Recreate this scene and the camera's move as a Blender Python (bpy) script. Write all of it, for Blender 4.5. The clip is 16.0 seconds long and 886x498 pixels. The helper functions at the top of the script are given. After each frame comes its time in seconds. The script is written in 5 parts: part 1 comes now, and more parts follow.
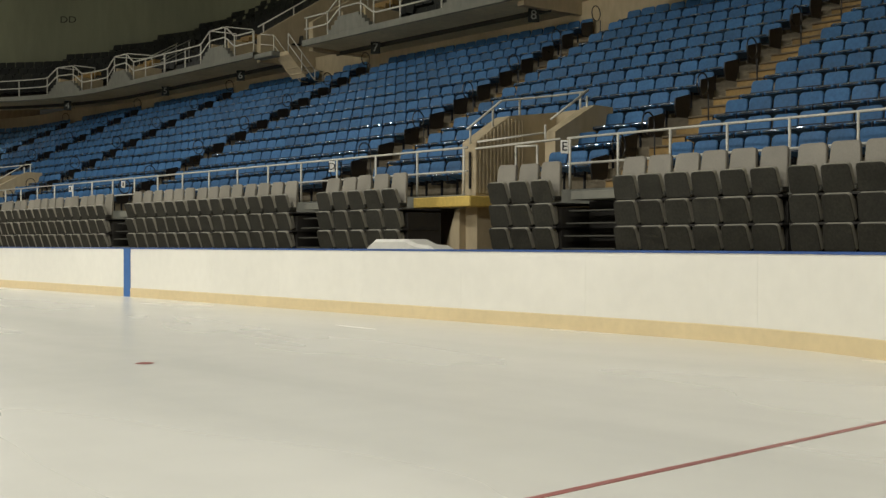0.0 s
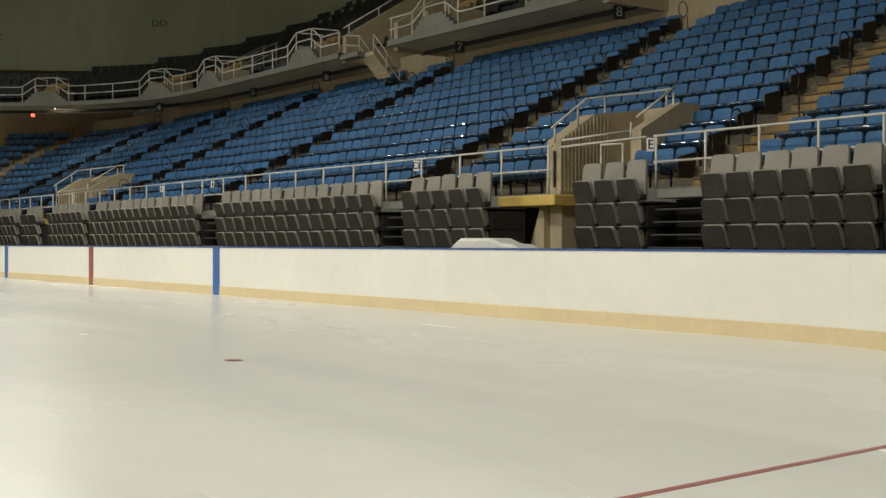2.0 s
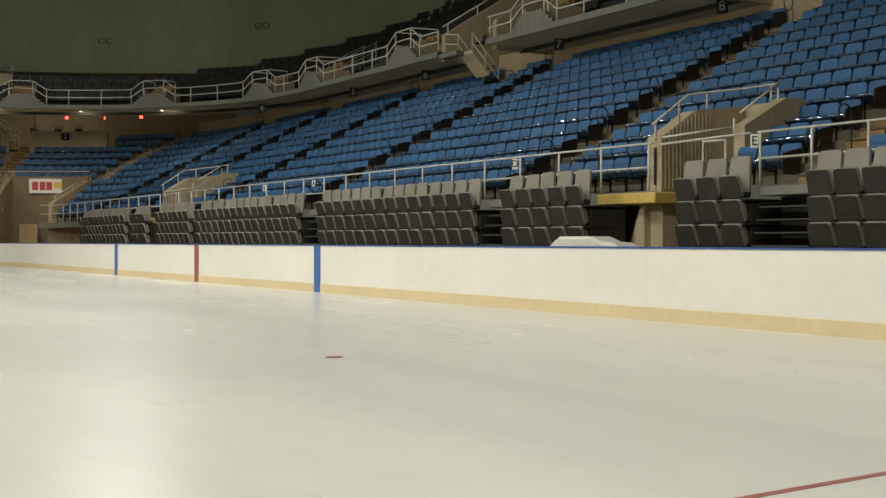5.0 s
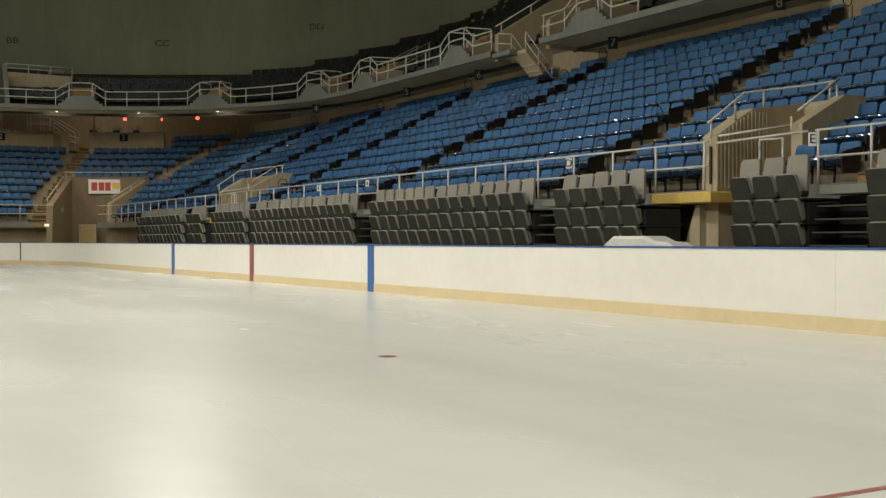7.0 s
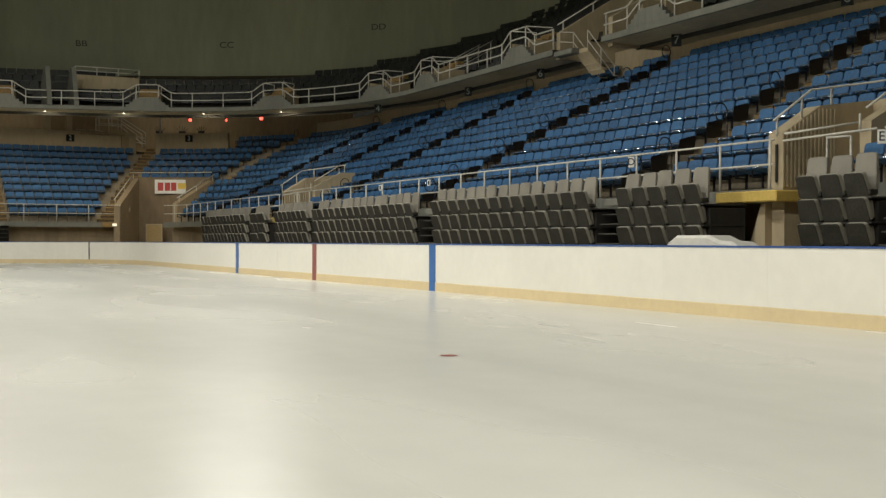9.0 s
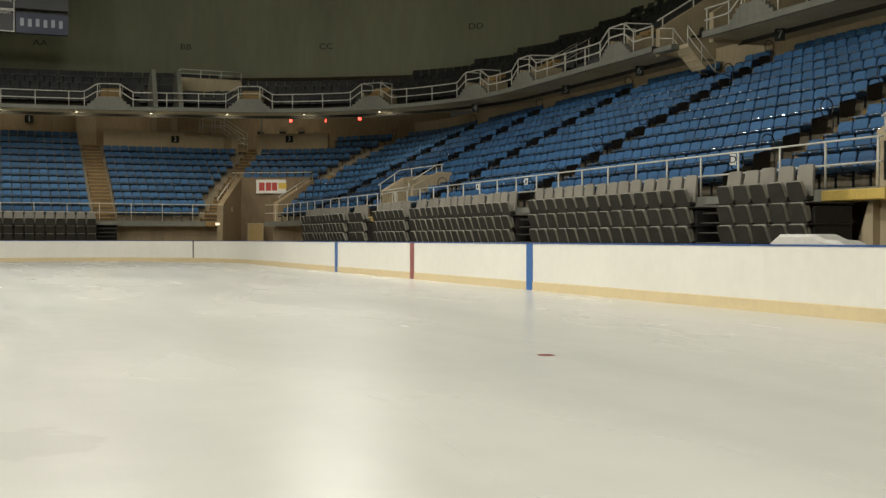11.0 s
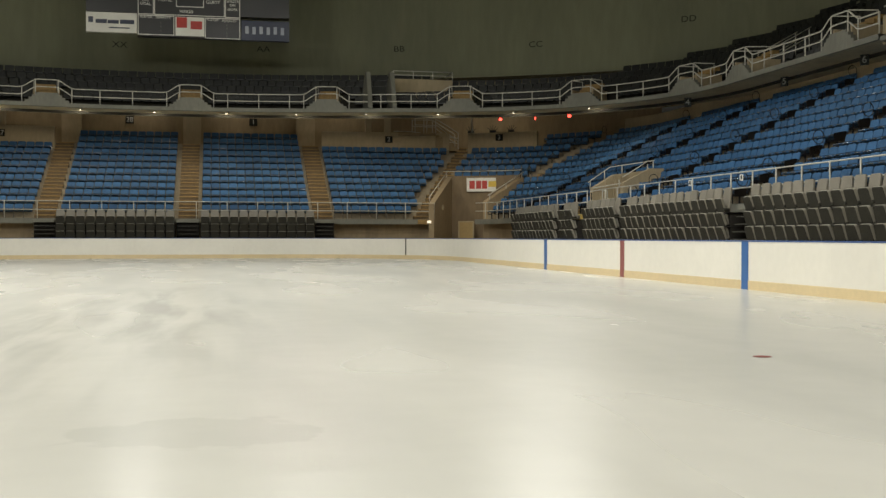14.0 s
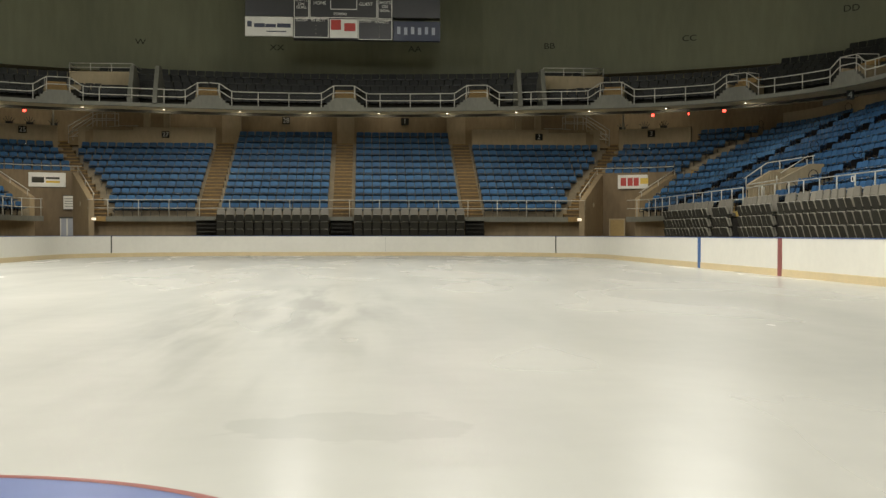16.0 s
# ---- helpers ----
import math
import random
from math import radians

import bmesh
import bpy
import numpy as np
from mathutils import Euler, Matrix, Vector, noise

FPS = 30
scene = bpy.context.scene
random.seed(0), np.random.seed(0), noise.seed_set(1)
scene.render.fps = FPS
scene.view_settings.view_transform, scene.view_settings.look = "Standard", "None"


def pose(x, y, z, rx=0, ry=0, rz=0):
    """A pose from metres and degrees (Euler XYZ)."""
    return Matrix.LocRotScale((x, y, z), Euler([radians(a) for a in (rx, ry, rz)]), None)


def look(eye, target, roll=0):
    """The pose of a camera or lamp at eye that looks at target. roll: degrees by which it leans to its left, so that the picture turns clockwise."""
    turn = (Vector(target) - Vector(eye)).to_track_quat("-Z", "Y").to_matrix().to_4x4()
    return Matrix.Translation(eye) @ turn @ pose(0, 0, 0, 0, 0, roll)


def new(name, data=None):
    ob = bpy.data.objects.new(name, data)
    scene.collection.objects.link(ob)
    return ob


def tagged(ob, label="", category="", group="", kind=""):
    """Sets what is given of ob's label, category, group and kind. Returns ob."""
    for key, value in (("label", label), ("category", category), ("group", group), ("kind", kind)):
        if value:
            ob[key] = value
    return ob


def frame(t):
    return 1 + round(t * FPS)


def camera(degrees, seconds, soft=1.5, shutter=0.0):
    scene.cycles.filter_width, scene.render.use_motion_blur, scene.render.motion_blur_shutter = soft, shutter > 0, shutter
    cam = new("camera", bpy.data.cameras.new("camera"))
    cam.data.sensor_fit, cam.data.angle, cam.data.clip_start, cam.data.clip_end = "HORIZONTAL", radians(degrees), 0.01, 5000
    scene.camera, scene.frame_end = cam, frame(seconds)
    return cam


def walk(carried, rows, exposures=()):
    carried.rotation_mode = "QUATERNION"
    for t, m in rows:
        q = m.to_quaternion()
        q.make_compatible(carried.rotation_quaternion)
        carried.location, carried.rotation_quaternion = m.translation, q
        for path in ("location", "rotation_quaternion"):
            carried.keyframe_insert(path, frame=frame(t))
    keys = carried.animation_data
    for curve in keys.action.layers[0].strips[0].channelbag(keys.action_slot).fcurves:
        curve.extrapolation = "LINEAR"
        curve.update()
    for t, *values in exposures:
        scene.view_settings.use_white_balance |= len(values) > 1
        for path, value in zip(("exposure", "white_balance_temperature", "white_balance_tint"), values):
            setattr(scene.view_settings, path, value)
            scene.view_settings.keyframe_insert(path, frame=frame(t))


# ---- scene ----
from mathutils import Matrix as M4

# ---------------------------------------------------------------- camera
cam = camera(42.75, 16.0, soft=1.4)
EYE = (1.51, -3.53, 1.15)
TURNS = (
    (0, -41.984, -0.238),
    (0.5, -40.901, -0.244),
    (1, -39.833, -0.275),
    (1.5, -38.755, -0.287),
    (2, -37.720, -0.291),
    (2.5, -36.738, -0.315),
    (3, -35.829, -0.327),
    (3.5, -34.971, -0.336),
    (4, -34.169, -0.353),
    (6.5, -30.732, -0.399),
    (7, -30.041, -0.401),
    (7.5, -29.360, -0.413),
    (8, -28.666, -0.419),
    (10.5, -23.400, -0.479),
    (11, -22.016, -0.493),
    (11.5, -20.603, -0.511),
    (12, -18.971, -0.531),
    (12.5, -17.141, -0.554),
    (13, -15.239, -0.571),
    (13.5, -13.346, -0.599),
    (14, -11.452, -0.622),
    (14.5, -9.572, -0.656),
    (15, -7.654, -0.669),
    (15.5, -5.770, -0.701),
    (16, -3.875, -0.739),
)
walk(cam, [(t, pose(*EYE, 90 + tilt, -0.04, yaw)) for t, yaw, tilt in TURNS])

# ---------------------------------------------------------------- light
world = bpy.data.worlds.new("world")
scene.world = world
world.use_nodes = True
world.node_tree.nodes["Background"].inputs[0].default_value = (0.9, 0.85, 0.7, 1)
world.node_tree.nodes["Background"].inputs[1].default_value = 0.02
scene.view_settings.exposure = 0.0


def arena_lamp(x, y, z, power, size, spread, tx=None, ty=None):
    """A lamp of the roof rig, facing down or at a place on the ice."""
    data = bpy.data.lights.new("arena_lamp", "AREA")
    data.shape, data.size, data.energy, data.color = "DISK", size, power, (0.955, 0.94, 0.87)
    data.spread = radians(spread)
    ob = new("arena_lamp", data)
    ob.matrix_world = look((x, y, z), (x if tx is None else tx, (y if ty is None else ty) + 0.01, 0))
    return ob


for lx, ly, power in ((1.5, 0.0, 1400), (3.0, 15.0, 1420), (6.5, 29.0, 1250), (5.0, 41.0, 1080), (-15.0, 1.0, 2450), (-15.0, 16.0, 3300), (-15.0, 29.0, 1950), (-9.0, 41.0, 760)):
    arena_lamp(lx, ly, 15.5 if lx > -12 else 14.0, power * 0.97, 1.5, 180, lx * 0.9, ly + 2.0)
# floodlights over the far end, turned back to the near end
arena_lamp(16.8, 47.0, 15.4, 85, 3.8, 130, 7.0, 12.0)
arena_lamp(19.2, 55.5, 15.4, 110, 8.0, 130, 7.0, 12.0)
arena_lamp(-2.0, 49.0, 15.5, 120, 1.2, 120, -1.0, 30.0)

# ---------------------------------------------------------------- materials
MATS = {}


def material(name, colour, rough=0.6, metal=0.0, spec=0.5, grain=8.0, vary=0.12, blotch=0.7, blotch_vary=0.12, bump=0.0, bump_scale=60.0, per_object=0.0, emit=0.0, streak=1.0):
    """A painted or cast surface: two scales of colour noise, uneven gloss and a fine relief."""
    m = bpy.data.materials.new(name)
    m.use_nodes = True
    nt = m.node_tree
    b = nt.nodes["Principled BSDF"]
    co = nt.nodes.new("ShaderNodeTexCoord")
    geo = nt.nodes.new("ShaderNodeNewGeometry")
    mp = nt.nodes.new("ShaderNodeMapping")
    mp.inputs["Scale"].default_value = (1, 1, streak)
    nt.links.new(geo.outputs["Position"], mp.inputs["Vector"])
    n1 = nt.nodes.new("ShaderNodeTexNoise")
    n1.inputs["Scale"].default_value, n1.inputs["Detail"].default_value = grain, 6
    n2 = nt.nodes.new("ShaderNodeTexNoise")
    n2.inputs["Scale"].default_value, n2.inputs["Detail"].default_value = blotch, 5
    nt.links.new(mp.outputs[0], n1.inputs["Vector"])
    nt.links.new(mp.outputs[0], n2.inputs["Vector"])

    def ranged(src, amount):
        r = nt.nodes.new("ShaderNodeMapRange")
        r.inputs["From Min"].default_value, r.inputs["From Max"].default_value = 0.3, 0.7
        r.inputs["To Min"].default_value, r.inputs["To Max"].default_value = 1 - amount, 1 + amount
        nt.links.new(src, r.inputs["Value"])
        return r.outputs[0]

    def times(a, c):
        k = nt.nodes.new("ShaderNodeMath")
        k.operation = "MULTIPLY"
        nt.links.new(a, k.inputs[0])
        nt.links.new(c, k.inputs[1])
        return k.outputs[0]

    v = times(ranged(n1.outputs["Fac"], vary), ranged(n2.outputs["Fac"], blotch_vary))
    if per_object:
        info = nt.nodes.new("ShaderNodeObjectInfo")
        r = nt.nodes.new("ShaderNodeMapRange")
        r.inputs["To Min"].default_value, r.inputs["To Max"].default_value = 1 - per_object, 1 + per_object
        isl = nt.nodes.new("ShaderNodeMath")
        isl.operation = "FRACT"
        add = nt.nodes.new("ShaderNodeMath")
        add.operation = "ADD"
        nt.links.new(info.outputs["Random"], add.inputs[0])
        nt.links.new(geo.outputs["Random Per Island"], add.inputs[1])
        nt.links.new(add.outputs[0], isl.inputs[0])
        nt.links.new(isl.outputs[0], r.inputs["Value"])
        v = times(v, r.outputs[0])
    mix = nt.nodes.new("ShaderNodeVectorMath")
    mix.operation = "SCALE"
    mix.inputs[0].default_value = colour
    nt.links.new(v, mix.inputs["Scale"])
    nt.links.new(mix.outputs[0], b.inputs["Base Color"])
    rr = nt.nodes.new("ShaderNodeMapRange")
    rr.inputs["From Min"].default_value, rr.inputs["From Max"].default_value = 0.3, 0.7
    rr.inputs["To Min"].default_value, rr.inputs["To Max"].default_value = max(0.03, rough - 0.08), min(1, rough + 0.1)
    nt.links.new(n2.outputs["Fac"], rr.inputs["Value"])
    nt.links.new(rr.outputs[0], b.inputs["Roughness"])
    b.inputs["Metallic"].default_value = metal
    b.inputs["Specular IOR Level"].default_value = spec
    if bump:
        n3 = nt.nodes.new("ShaderNodeTexNoise")
        n3.inputs["Scale"].default_value = bump_scale
        nt.links.new(geo.outputs["Position"], n3.inputs["Vector"])
        bp = nt.nodes.new("ShaderNodeBump")
        bp.inputs["Strength"].default_value, bp.inputs["Distance"].default_value = bump, 0.01
        nt.links.new(n3.outputs["Fac"], bp.inputs["Height"])
        nt.links.new(bp.outputs[0], b.inputs["Normal"])
    if emit:
        b.inputs["Emission Color"].default_value = (*colour, 1)
        b.inputs["Emission Strength"].default_value = emit
    MATS[name] = m
    return m


BLUE = material("blue_plastic", (0.042, 0.124, 0.262), 0.55, spec=0.25, grain=16, vary=0.16, blotch=1.2, blotch_vary=0.12, per_object=0.16)
LIP = material("glossy_blue_lip", (0.34, 0.40, 0.50), 0.12, metal=0.8, spec=0.8, vary=0.06)
BLACKM = material("black_iron", (0.010, 0.010, 0.011), 0.32, vary=0.2)
ARMM = material("polished_arm", (0.03, 0.034, 0.045), 0.30, metal=0.4, vary=0.2)
PAD = material("charcoal_pad", (0.030, 0.0285, 0.0205), 0.62, grain=26, vary=0.34, blotch=4, blotch_vary=0.22, per_object=0.12, bump=0.15, bump_scale=240)
RIM = material("rim_plastic", (0.31, 0.292, 0.238), 0.5, grain=40, vary=0.08, blotch=2)
STEPTOP = material("dark_tread", (0.15, 0.115, 0.07), 0.8, grain=14, vary=0.15, blotch=1.5)
SHELL = material("grey_shell", (0.25, 0.23, 0.188), 0.5, grain=40, vary=0.06, blotch=2, per_object=0.07)
DARKSEAT = material("dark_plastic", (0.015, 0.0165, 0.0145), 0.5, per_object=0.3)
CONC = material("stand_concrete", (0.30, 0.255, 0.18), 0.82, grain=9, vary=0.14, blotch=0.5, blotch_vary=0.16, bump=0.3, bump_scale=40)
TAN = material("tan_plaster", (0.47, 0.385, 0.25), 0.8, grain=6, vary=0.08, blotch=0.45, blotch_vary=0.14, bump=0.2, bump_scale=50, streak=0.35)
BROWN = material("brown_wall", (0.33, 0.255, 0.155), 0.8, grain=5, vary=0.12, blotch=0.4, blotch_vary=0.2, streak=0.3)
BROWNRISER = material("brown_riser", (0.15, 0.105, 0.055), 0.75, grain=12, vary=0.2, blotch=1.5, blotch_vary=0.25)
CORNERM = material("corner_plaster", (0.34, 0.265, 0.165), 0.8, grain=6, vary=0.1, blotch=0.45, blotch_vary=0.16, bump=0.2, bump_scale=50, streak=0.35)
# brown darkened in colour to hold the shade deep in the corner openings
SHADEBROWN = material("shaded_brown_wall", (0.20, 0.15, 0.092), 0.8, grain=5, vary=0.12, blotch=0.4, blotch_vary=0.2, streak=0.3)
OCHRE = material("ochre_paint", (0.32, 0.205, 0.072), 0.65, grain=12, vary=0.16, blotch=1.5, blotch_vary=0.2, per_object=0.08)
YELLOW = material("yellow_paint", (0.66, 0.47, 0.12), 0.5, grain=14, vary=0.08, blotch=1.5, blotch_vary=0.1)
RAILM = material("pale_rail_paint", (0.58, 0.56, 0.49), 0.42, grain=20, vary=0.1, blotch=1.5)
FASCIA = material("grey_fascia", (0.20, 0.198, 0.165), 0.7, grain=7, vary=0.1, blotch=0.5, blotch_vary=0.15, streak=0.4)
SOFFIT = material("soffit_plaster", (0.60, 0.53, 0.36), 0.8, grain=5, vary=0.1, blotch=0.4, blotch_vary=0.18)
GREEN = material("green_wall", (0.255, 0.26, 0.175), 0.85, grain=3, vary=0.06, blotch=0.25, blotch_vary=0.16, streak=0.2)
STEEL = material("step_metal", (0.075, 0.073, 0.06), 0.5, metal=0.3, grain=25, vary=0.15)
# near-black: real on the seat bank frames, painted shade in hollows
DARK = material("frame_and_shade_dark", (0.026, 0.023, 0.019), 0.8)
BOARD = material("white_board", (0.80, 0.775, 0.70), 0.38, grain=5, vary=0.02, blotch=0.6, blotch_vary=0.03, per_object=0.012)
KICK = material("yellow_kick", (0.69, 0.56, 0.335), 0.45, grain=10, vary=0.04, blotch=1.0, blotch_vary=0.05)
CAP = material("blue_cap", (0.035, 0.085, 0.26), 0.4, vary=0.1)
STRIPEB = material("blue_stripe", (0.04, 0.135, 0.37), 0.4, vary=0.05)
STRIPER = material("red_stripe", (0.29, 0.085, 0.075), 0.4, vary=0.05)
ICELINE = material("ice_line_red", (0.40, 0.15, 0.13), 0.3, vary=0.08)
ICEDOT = material("ice_dot_red", (0.33, 0.10, 0.085), 0.5, vary=0.08)
DULL = material("dull_print", (0.26, 0.27, 0.24), 0.5, vary=0.05)
PALEBLUE = material("pale_blue_print", (0.40, 0.43, 0.50), 0.5, vary=0.05)
WHITE = material("white_print", (0.78, 0.77, 0.72), 0.5, vary=0.03)
INK = material("black_print", (0.015, 0.015, 0.015), 0.5)
WALLINK = material("wall_letter", (0.035, 0.033, 0.022), 0.7)
REDP = material("red_print", (0.45, 0.04, 0.03), 0.5)
YELP = material("yellow_print", (0.72, 0.50, 0.06), 0.5)
NAVY = material("navy_print", (0.018, 0.026, 0.06), 0.4)
SCREEN = material("score_panel", (0.020, 0.020, 0.022), 0.35)
DOORM = material("cream_door", (0.45, 0.33, 0.15), 0.5, vary=0.08)
REDLAMP = material("red_lamp", (1.0, 0.08, 0.05), 0.5, emit=4.0)
MARKER = material("marker_lens", (1.0, 0.88, 0.68), 0.5, emit=0.8)
LAMPW = material("warm_lamp", (1.0, 0.85, 0.62), 0.5, emit=5.0)
TARP = material("white_cover", (0.70, 0.68, 0.62), 0.6, vary=0.06, bump=0.4, bump_scale=6)


def ice_material():
    m = bpy.data.materials.new("ice")
    m.use_nodes = True
    nt = m.node_tree
    b = nt.nodes["Principled BSDF"]
    geo = nt.nodes.new("ShaderNodeNewGeometry")
    mp = nt.nodes.new("ShaderNodeMapping")
    mp.inputs["Scale"].default_value = (1.0, 0.30, 1)
    nt.links.new(geo.outputs["Position"], mp.inputs["Vector"])
    big = nt.nodes.new("ShaderNodeTexNoise")
    big.inputs["Scale"].default_value, big.inputs["Detail"].default_value = 0.36, 2.6
    big.inputs["Distortion"].default_value = 0.5
    nt.links.new(mp.outputs[0], big.inputs["Vector"])
    fine = nt.nodes.new("ShaderNodeTexNoise")
    fine.inputs["Scale"].default_value, fine.inputs["Detail"].default_value = 2.2, 8
    nt.links.new(geo.outputs["Position"], fine.inputs["Vector"])
    ramp = nt.nodes.new("ShaderNodeValToRGB")
    ramp.color_ramp.elements[0].position, ramp.color_ramp.elements[1].position = 0.28, 0.70
    ramp.color_ramp.elements[0].color = (0.70, 0.688, 0.626, 1)
    ramp.color_ramp.elements[1].color = (0.79, 0.77, 0.698, 1)
    nt.links.new(big.outputs["Fac"], ramp.inputs[0])
    # a flooded patch with a ragged edge where the resurfacer stopped
    sub = nt.nodes.new("ShaderNodeVectorMath")
    sub.operation = "SUBTRACT"
    sub.inputs[1].default_value = (1.42, 3.25, 0.0)
    nt.links.new(geo.outputs["Position"], sub.inputs[0])
    sq = nt.nodes.new("ShaderNodeVectorMath")
    sq.operation = "MULTIPLY"
    sq.inputs[1].default_value = (1.35, 1.75, 1.0)
    nt.links.new(sub.outputs[0], sq.inputs[0])
    ln = nt.nodes.new("ShaderNodeVectorMath")
    ln.operation = "LENGTH"
    nt.links.new(sq.outputs[0], ln.inputs[0])
    wob = nt.nodes.new("ShaderNodeMath")
    wob.operation = "MULTIPLY_ADD"
    wob.inputs[1].default_value, wob.inputs[2].default_value = 1.1, -0.55
    nt.links.new(fine.outputs["Fac"], wob.inputs[0])
    edge = nt.nodes.new("ShaderNodeMath")
    nt.links.new(ln.outputs["Value"], edge.inputs[0])
    nt.links.new(wob.outputs[0], edge.inputs[1])
    wet = nt.nodes.new("ShaderNodeMapRange")
    wet.inputs["From Min"].default_value, wet.inputs["From Max"].default_value = 0.86, 0.96
    wet.inputs["To Min"].default_value, wet.inputs["To Max"].default_value = 0.93, 1.0
    nt.links.new(edge.outputs[0], wet.inputs["Value"])
    fr = nt.nodes.new("ShaderNodeMapRange")
    fr.inputs["From Min"].default_value, fr.inputs["From Max"].default_value = 0.3, 0.7
    fr.inputs["To Min"].default_value, fr.inputs["To Max"].default_value = 0.978, 1.014
    nt.links.new(fine.outputs["Fac"], fr.inputs["Value"])
    sc = nt.nodes.new("ShaderNodeVectorMath")
    sc.operation = "SCALE"
    nt.links.new(ramp.outputs[0], sc.inputs[0])
    both = nt.nodes.new("ShaderNodeMath")
    both.operation = "MULTIPLY"
    nt.links.new(fr.outputs[0], both.inputs[0])
    nt.links.new(wet.outputs[0], both.inputs[1])
    # long faint tracks left by the resurfacing machine
    mp2 = nt.nodes.new("ShaderNodeMapping")
    mp2.inputs["Scale"].default_value = (1.0, 0.05, 1)
    mp2.inputs["Rotation"].default_value = (0, 0, 0.10)
    nt.links.new(geo.outputs["Position"], mp2.inputs["Vector"])
    tracks = nt.nodes.new("ShaderNodeTexNoise")
    tracks.inputs["Scale"].default_value, tracks.inputs["Detail"].default_value = 1.1, 4
    nt.links.new(mp2.outputs[0], tracks.inputs["Vector"])
    tr = nt.nodes.new("ShaderNodeMapRange")
    tr.inputs["From Min"].default_value, tr.inputs["From Max"].default_value = 0.30, 0.55
    tr.inputs["To Min"].default_value, tr.inputs["To Max"].default_value = 0.95, 1.0
    nt.links.new(tracks.outputs["Fac"], tr.inputs["Value"])
    worn = nt.nodes.new("ShaderNodeMath")
    worn.operation = "MULTIPLY"
    nt.links.new(both.outputs[0], worn.inputs[0])
    nt.links.new(tr.outputs[0], worn.inputs[1])
    # a long scuffed streak up the middle of the sheet, where machines drive on
    off2 = nt.nodes.new("ShaderNodeVectorMath")
    off2.operation = "SUBTRACT"
    off2.inputs[1].default_value = (0.25, 13.5, 0.0)
    nt.links.new(geo.outputs["Position"], off2.inputs[0])
    sq2 = nt.nodes.new("ShaderNodeVectorMath")
    sq2.operation = "MULTIPLY"
    sq2.inputs[1].default_value = (0.42, 0.085, 0.0)
    nt.links.new(off2.outputs[0], sq2.inputs[0])
    ln2 = nt.nodes.new("ShaderNodeVectorMath")
    ln2.operation = "LENGTH"
    nt.links.new(sq2.outputs[0], ln2.inputs[0])
    mp3 = nt.nodes.new("ShaderNodeMapping")
    mp3.inputs["Scale"].default_value = (1.6, 0.22, 1)
    mp3.inputs["Rotation"].default_value = (0, 0, -0.16)
    nt.links.new(geo.outputs["Position"], mp3.inputs["Vector"])
    scuff = nt.nodes.new("ShaderNodeTexNoise")
    scuff.inputs["Scale"].default_value, scuff.inputs["Detail"].default_value = 1.0, 3
    scuff.inputs["Distortion"].default_value = 0.3
    nt.links.new(mp3.outputs[0], scuff.inputs["Vector"])
    near = nt.nodes.new("ShaderNodeMapRange")
    near.interpolation_type = "SMOOTHSTEP"
    near.inputs["From Min"].default_value, near.inputs["From Max"].default_value = 1.1, 0.2
    nt.links.new(ln2.outputs["Value"], near.inputs["Value"])
    dull = nt.nodes.new("ShaderNodeMapRange")
    dull.interpolation_type = "SMOOTHSTEP"
    dull.inputs["From Min"].default_value, dull.inputs["From Max"].default_value = 0.38, 0.66
    dull.inputs["To Max"].default_value = 0.24
    nt.links.new(scuff.outputs["Fac"], dull.inputs["Value"])
    amount = nt.nodes.new("ShaderNodeMath")
    amount.operation = "MULTIPLY"
    nt.links.new(near.outputs[0], amount.inputs[0])
    nt.links.new(dull.outputs[0], amount.inputs[1])
    keep = nt.nodes.new("ShaderNodeMath")
    keep.operation = "SUBTRACT"
    keep.inputs[0].default_value = 1.0
    nt.links.new(amount.outputs[0], keep.inputs[1])
    final = nt.nodes.new("ShaderNodeMath")
    final.operation = "MULTIPLY"
    nt.links.new(worn.outputs[0], final.inputs[0])
    nt.links.new(keep.outputs[0], final.inputs[1])
    nt.links.new(final.outputs[0], sc.inputs["Scale"])
    nt.links.new(sc.outputs[0], b.inputs["Base Color"])
    rr = nt.nodes.new("ShaderNodeMapRange")
    rr.inputs["From Min"].default_value, rr.inputs["From Max"].default_value = 0.32, 0.65
    rr.inputs["To Min"].default_value, rr.inputs["To Max"].default_value = 0.245, 0.285
    nt.links.new(big.outputs["Fac"], rr.inputs["Value"])
    nt.links.new(rr.outputs[0], b.inputs["Roughness"])
    b.inputs["IOR"].default_value = 1.31
    b.inputs["Specular IOR Level"].default_value = 0.6
    bp = nt.nodes.new("ShaderNodeBump")
    bp.inputs["Strength"].default_value, bp.inputs["Distance"].default_value = 0.002, 0.002
    nt.links.new(fine.outputs["Fac"], bp.inputs["Height"])
    nt.links.new(bp.outputs[0], b.inputs["Normal"])
    return m


ICE = ice_material()


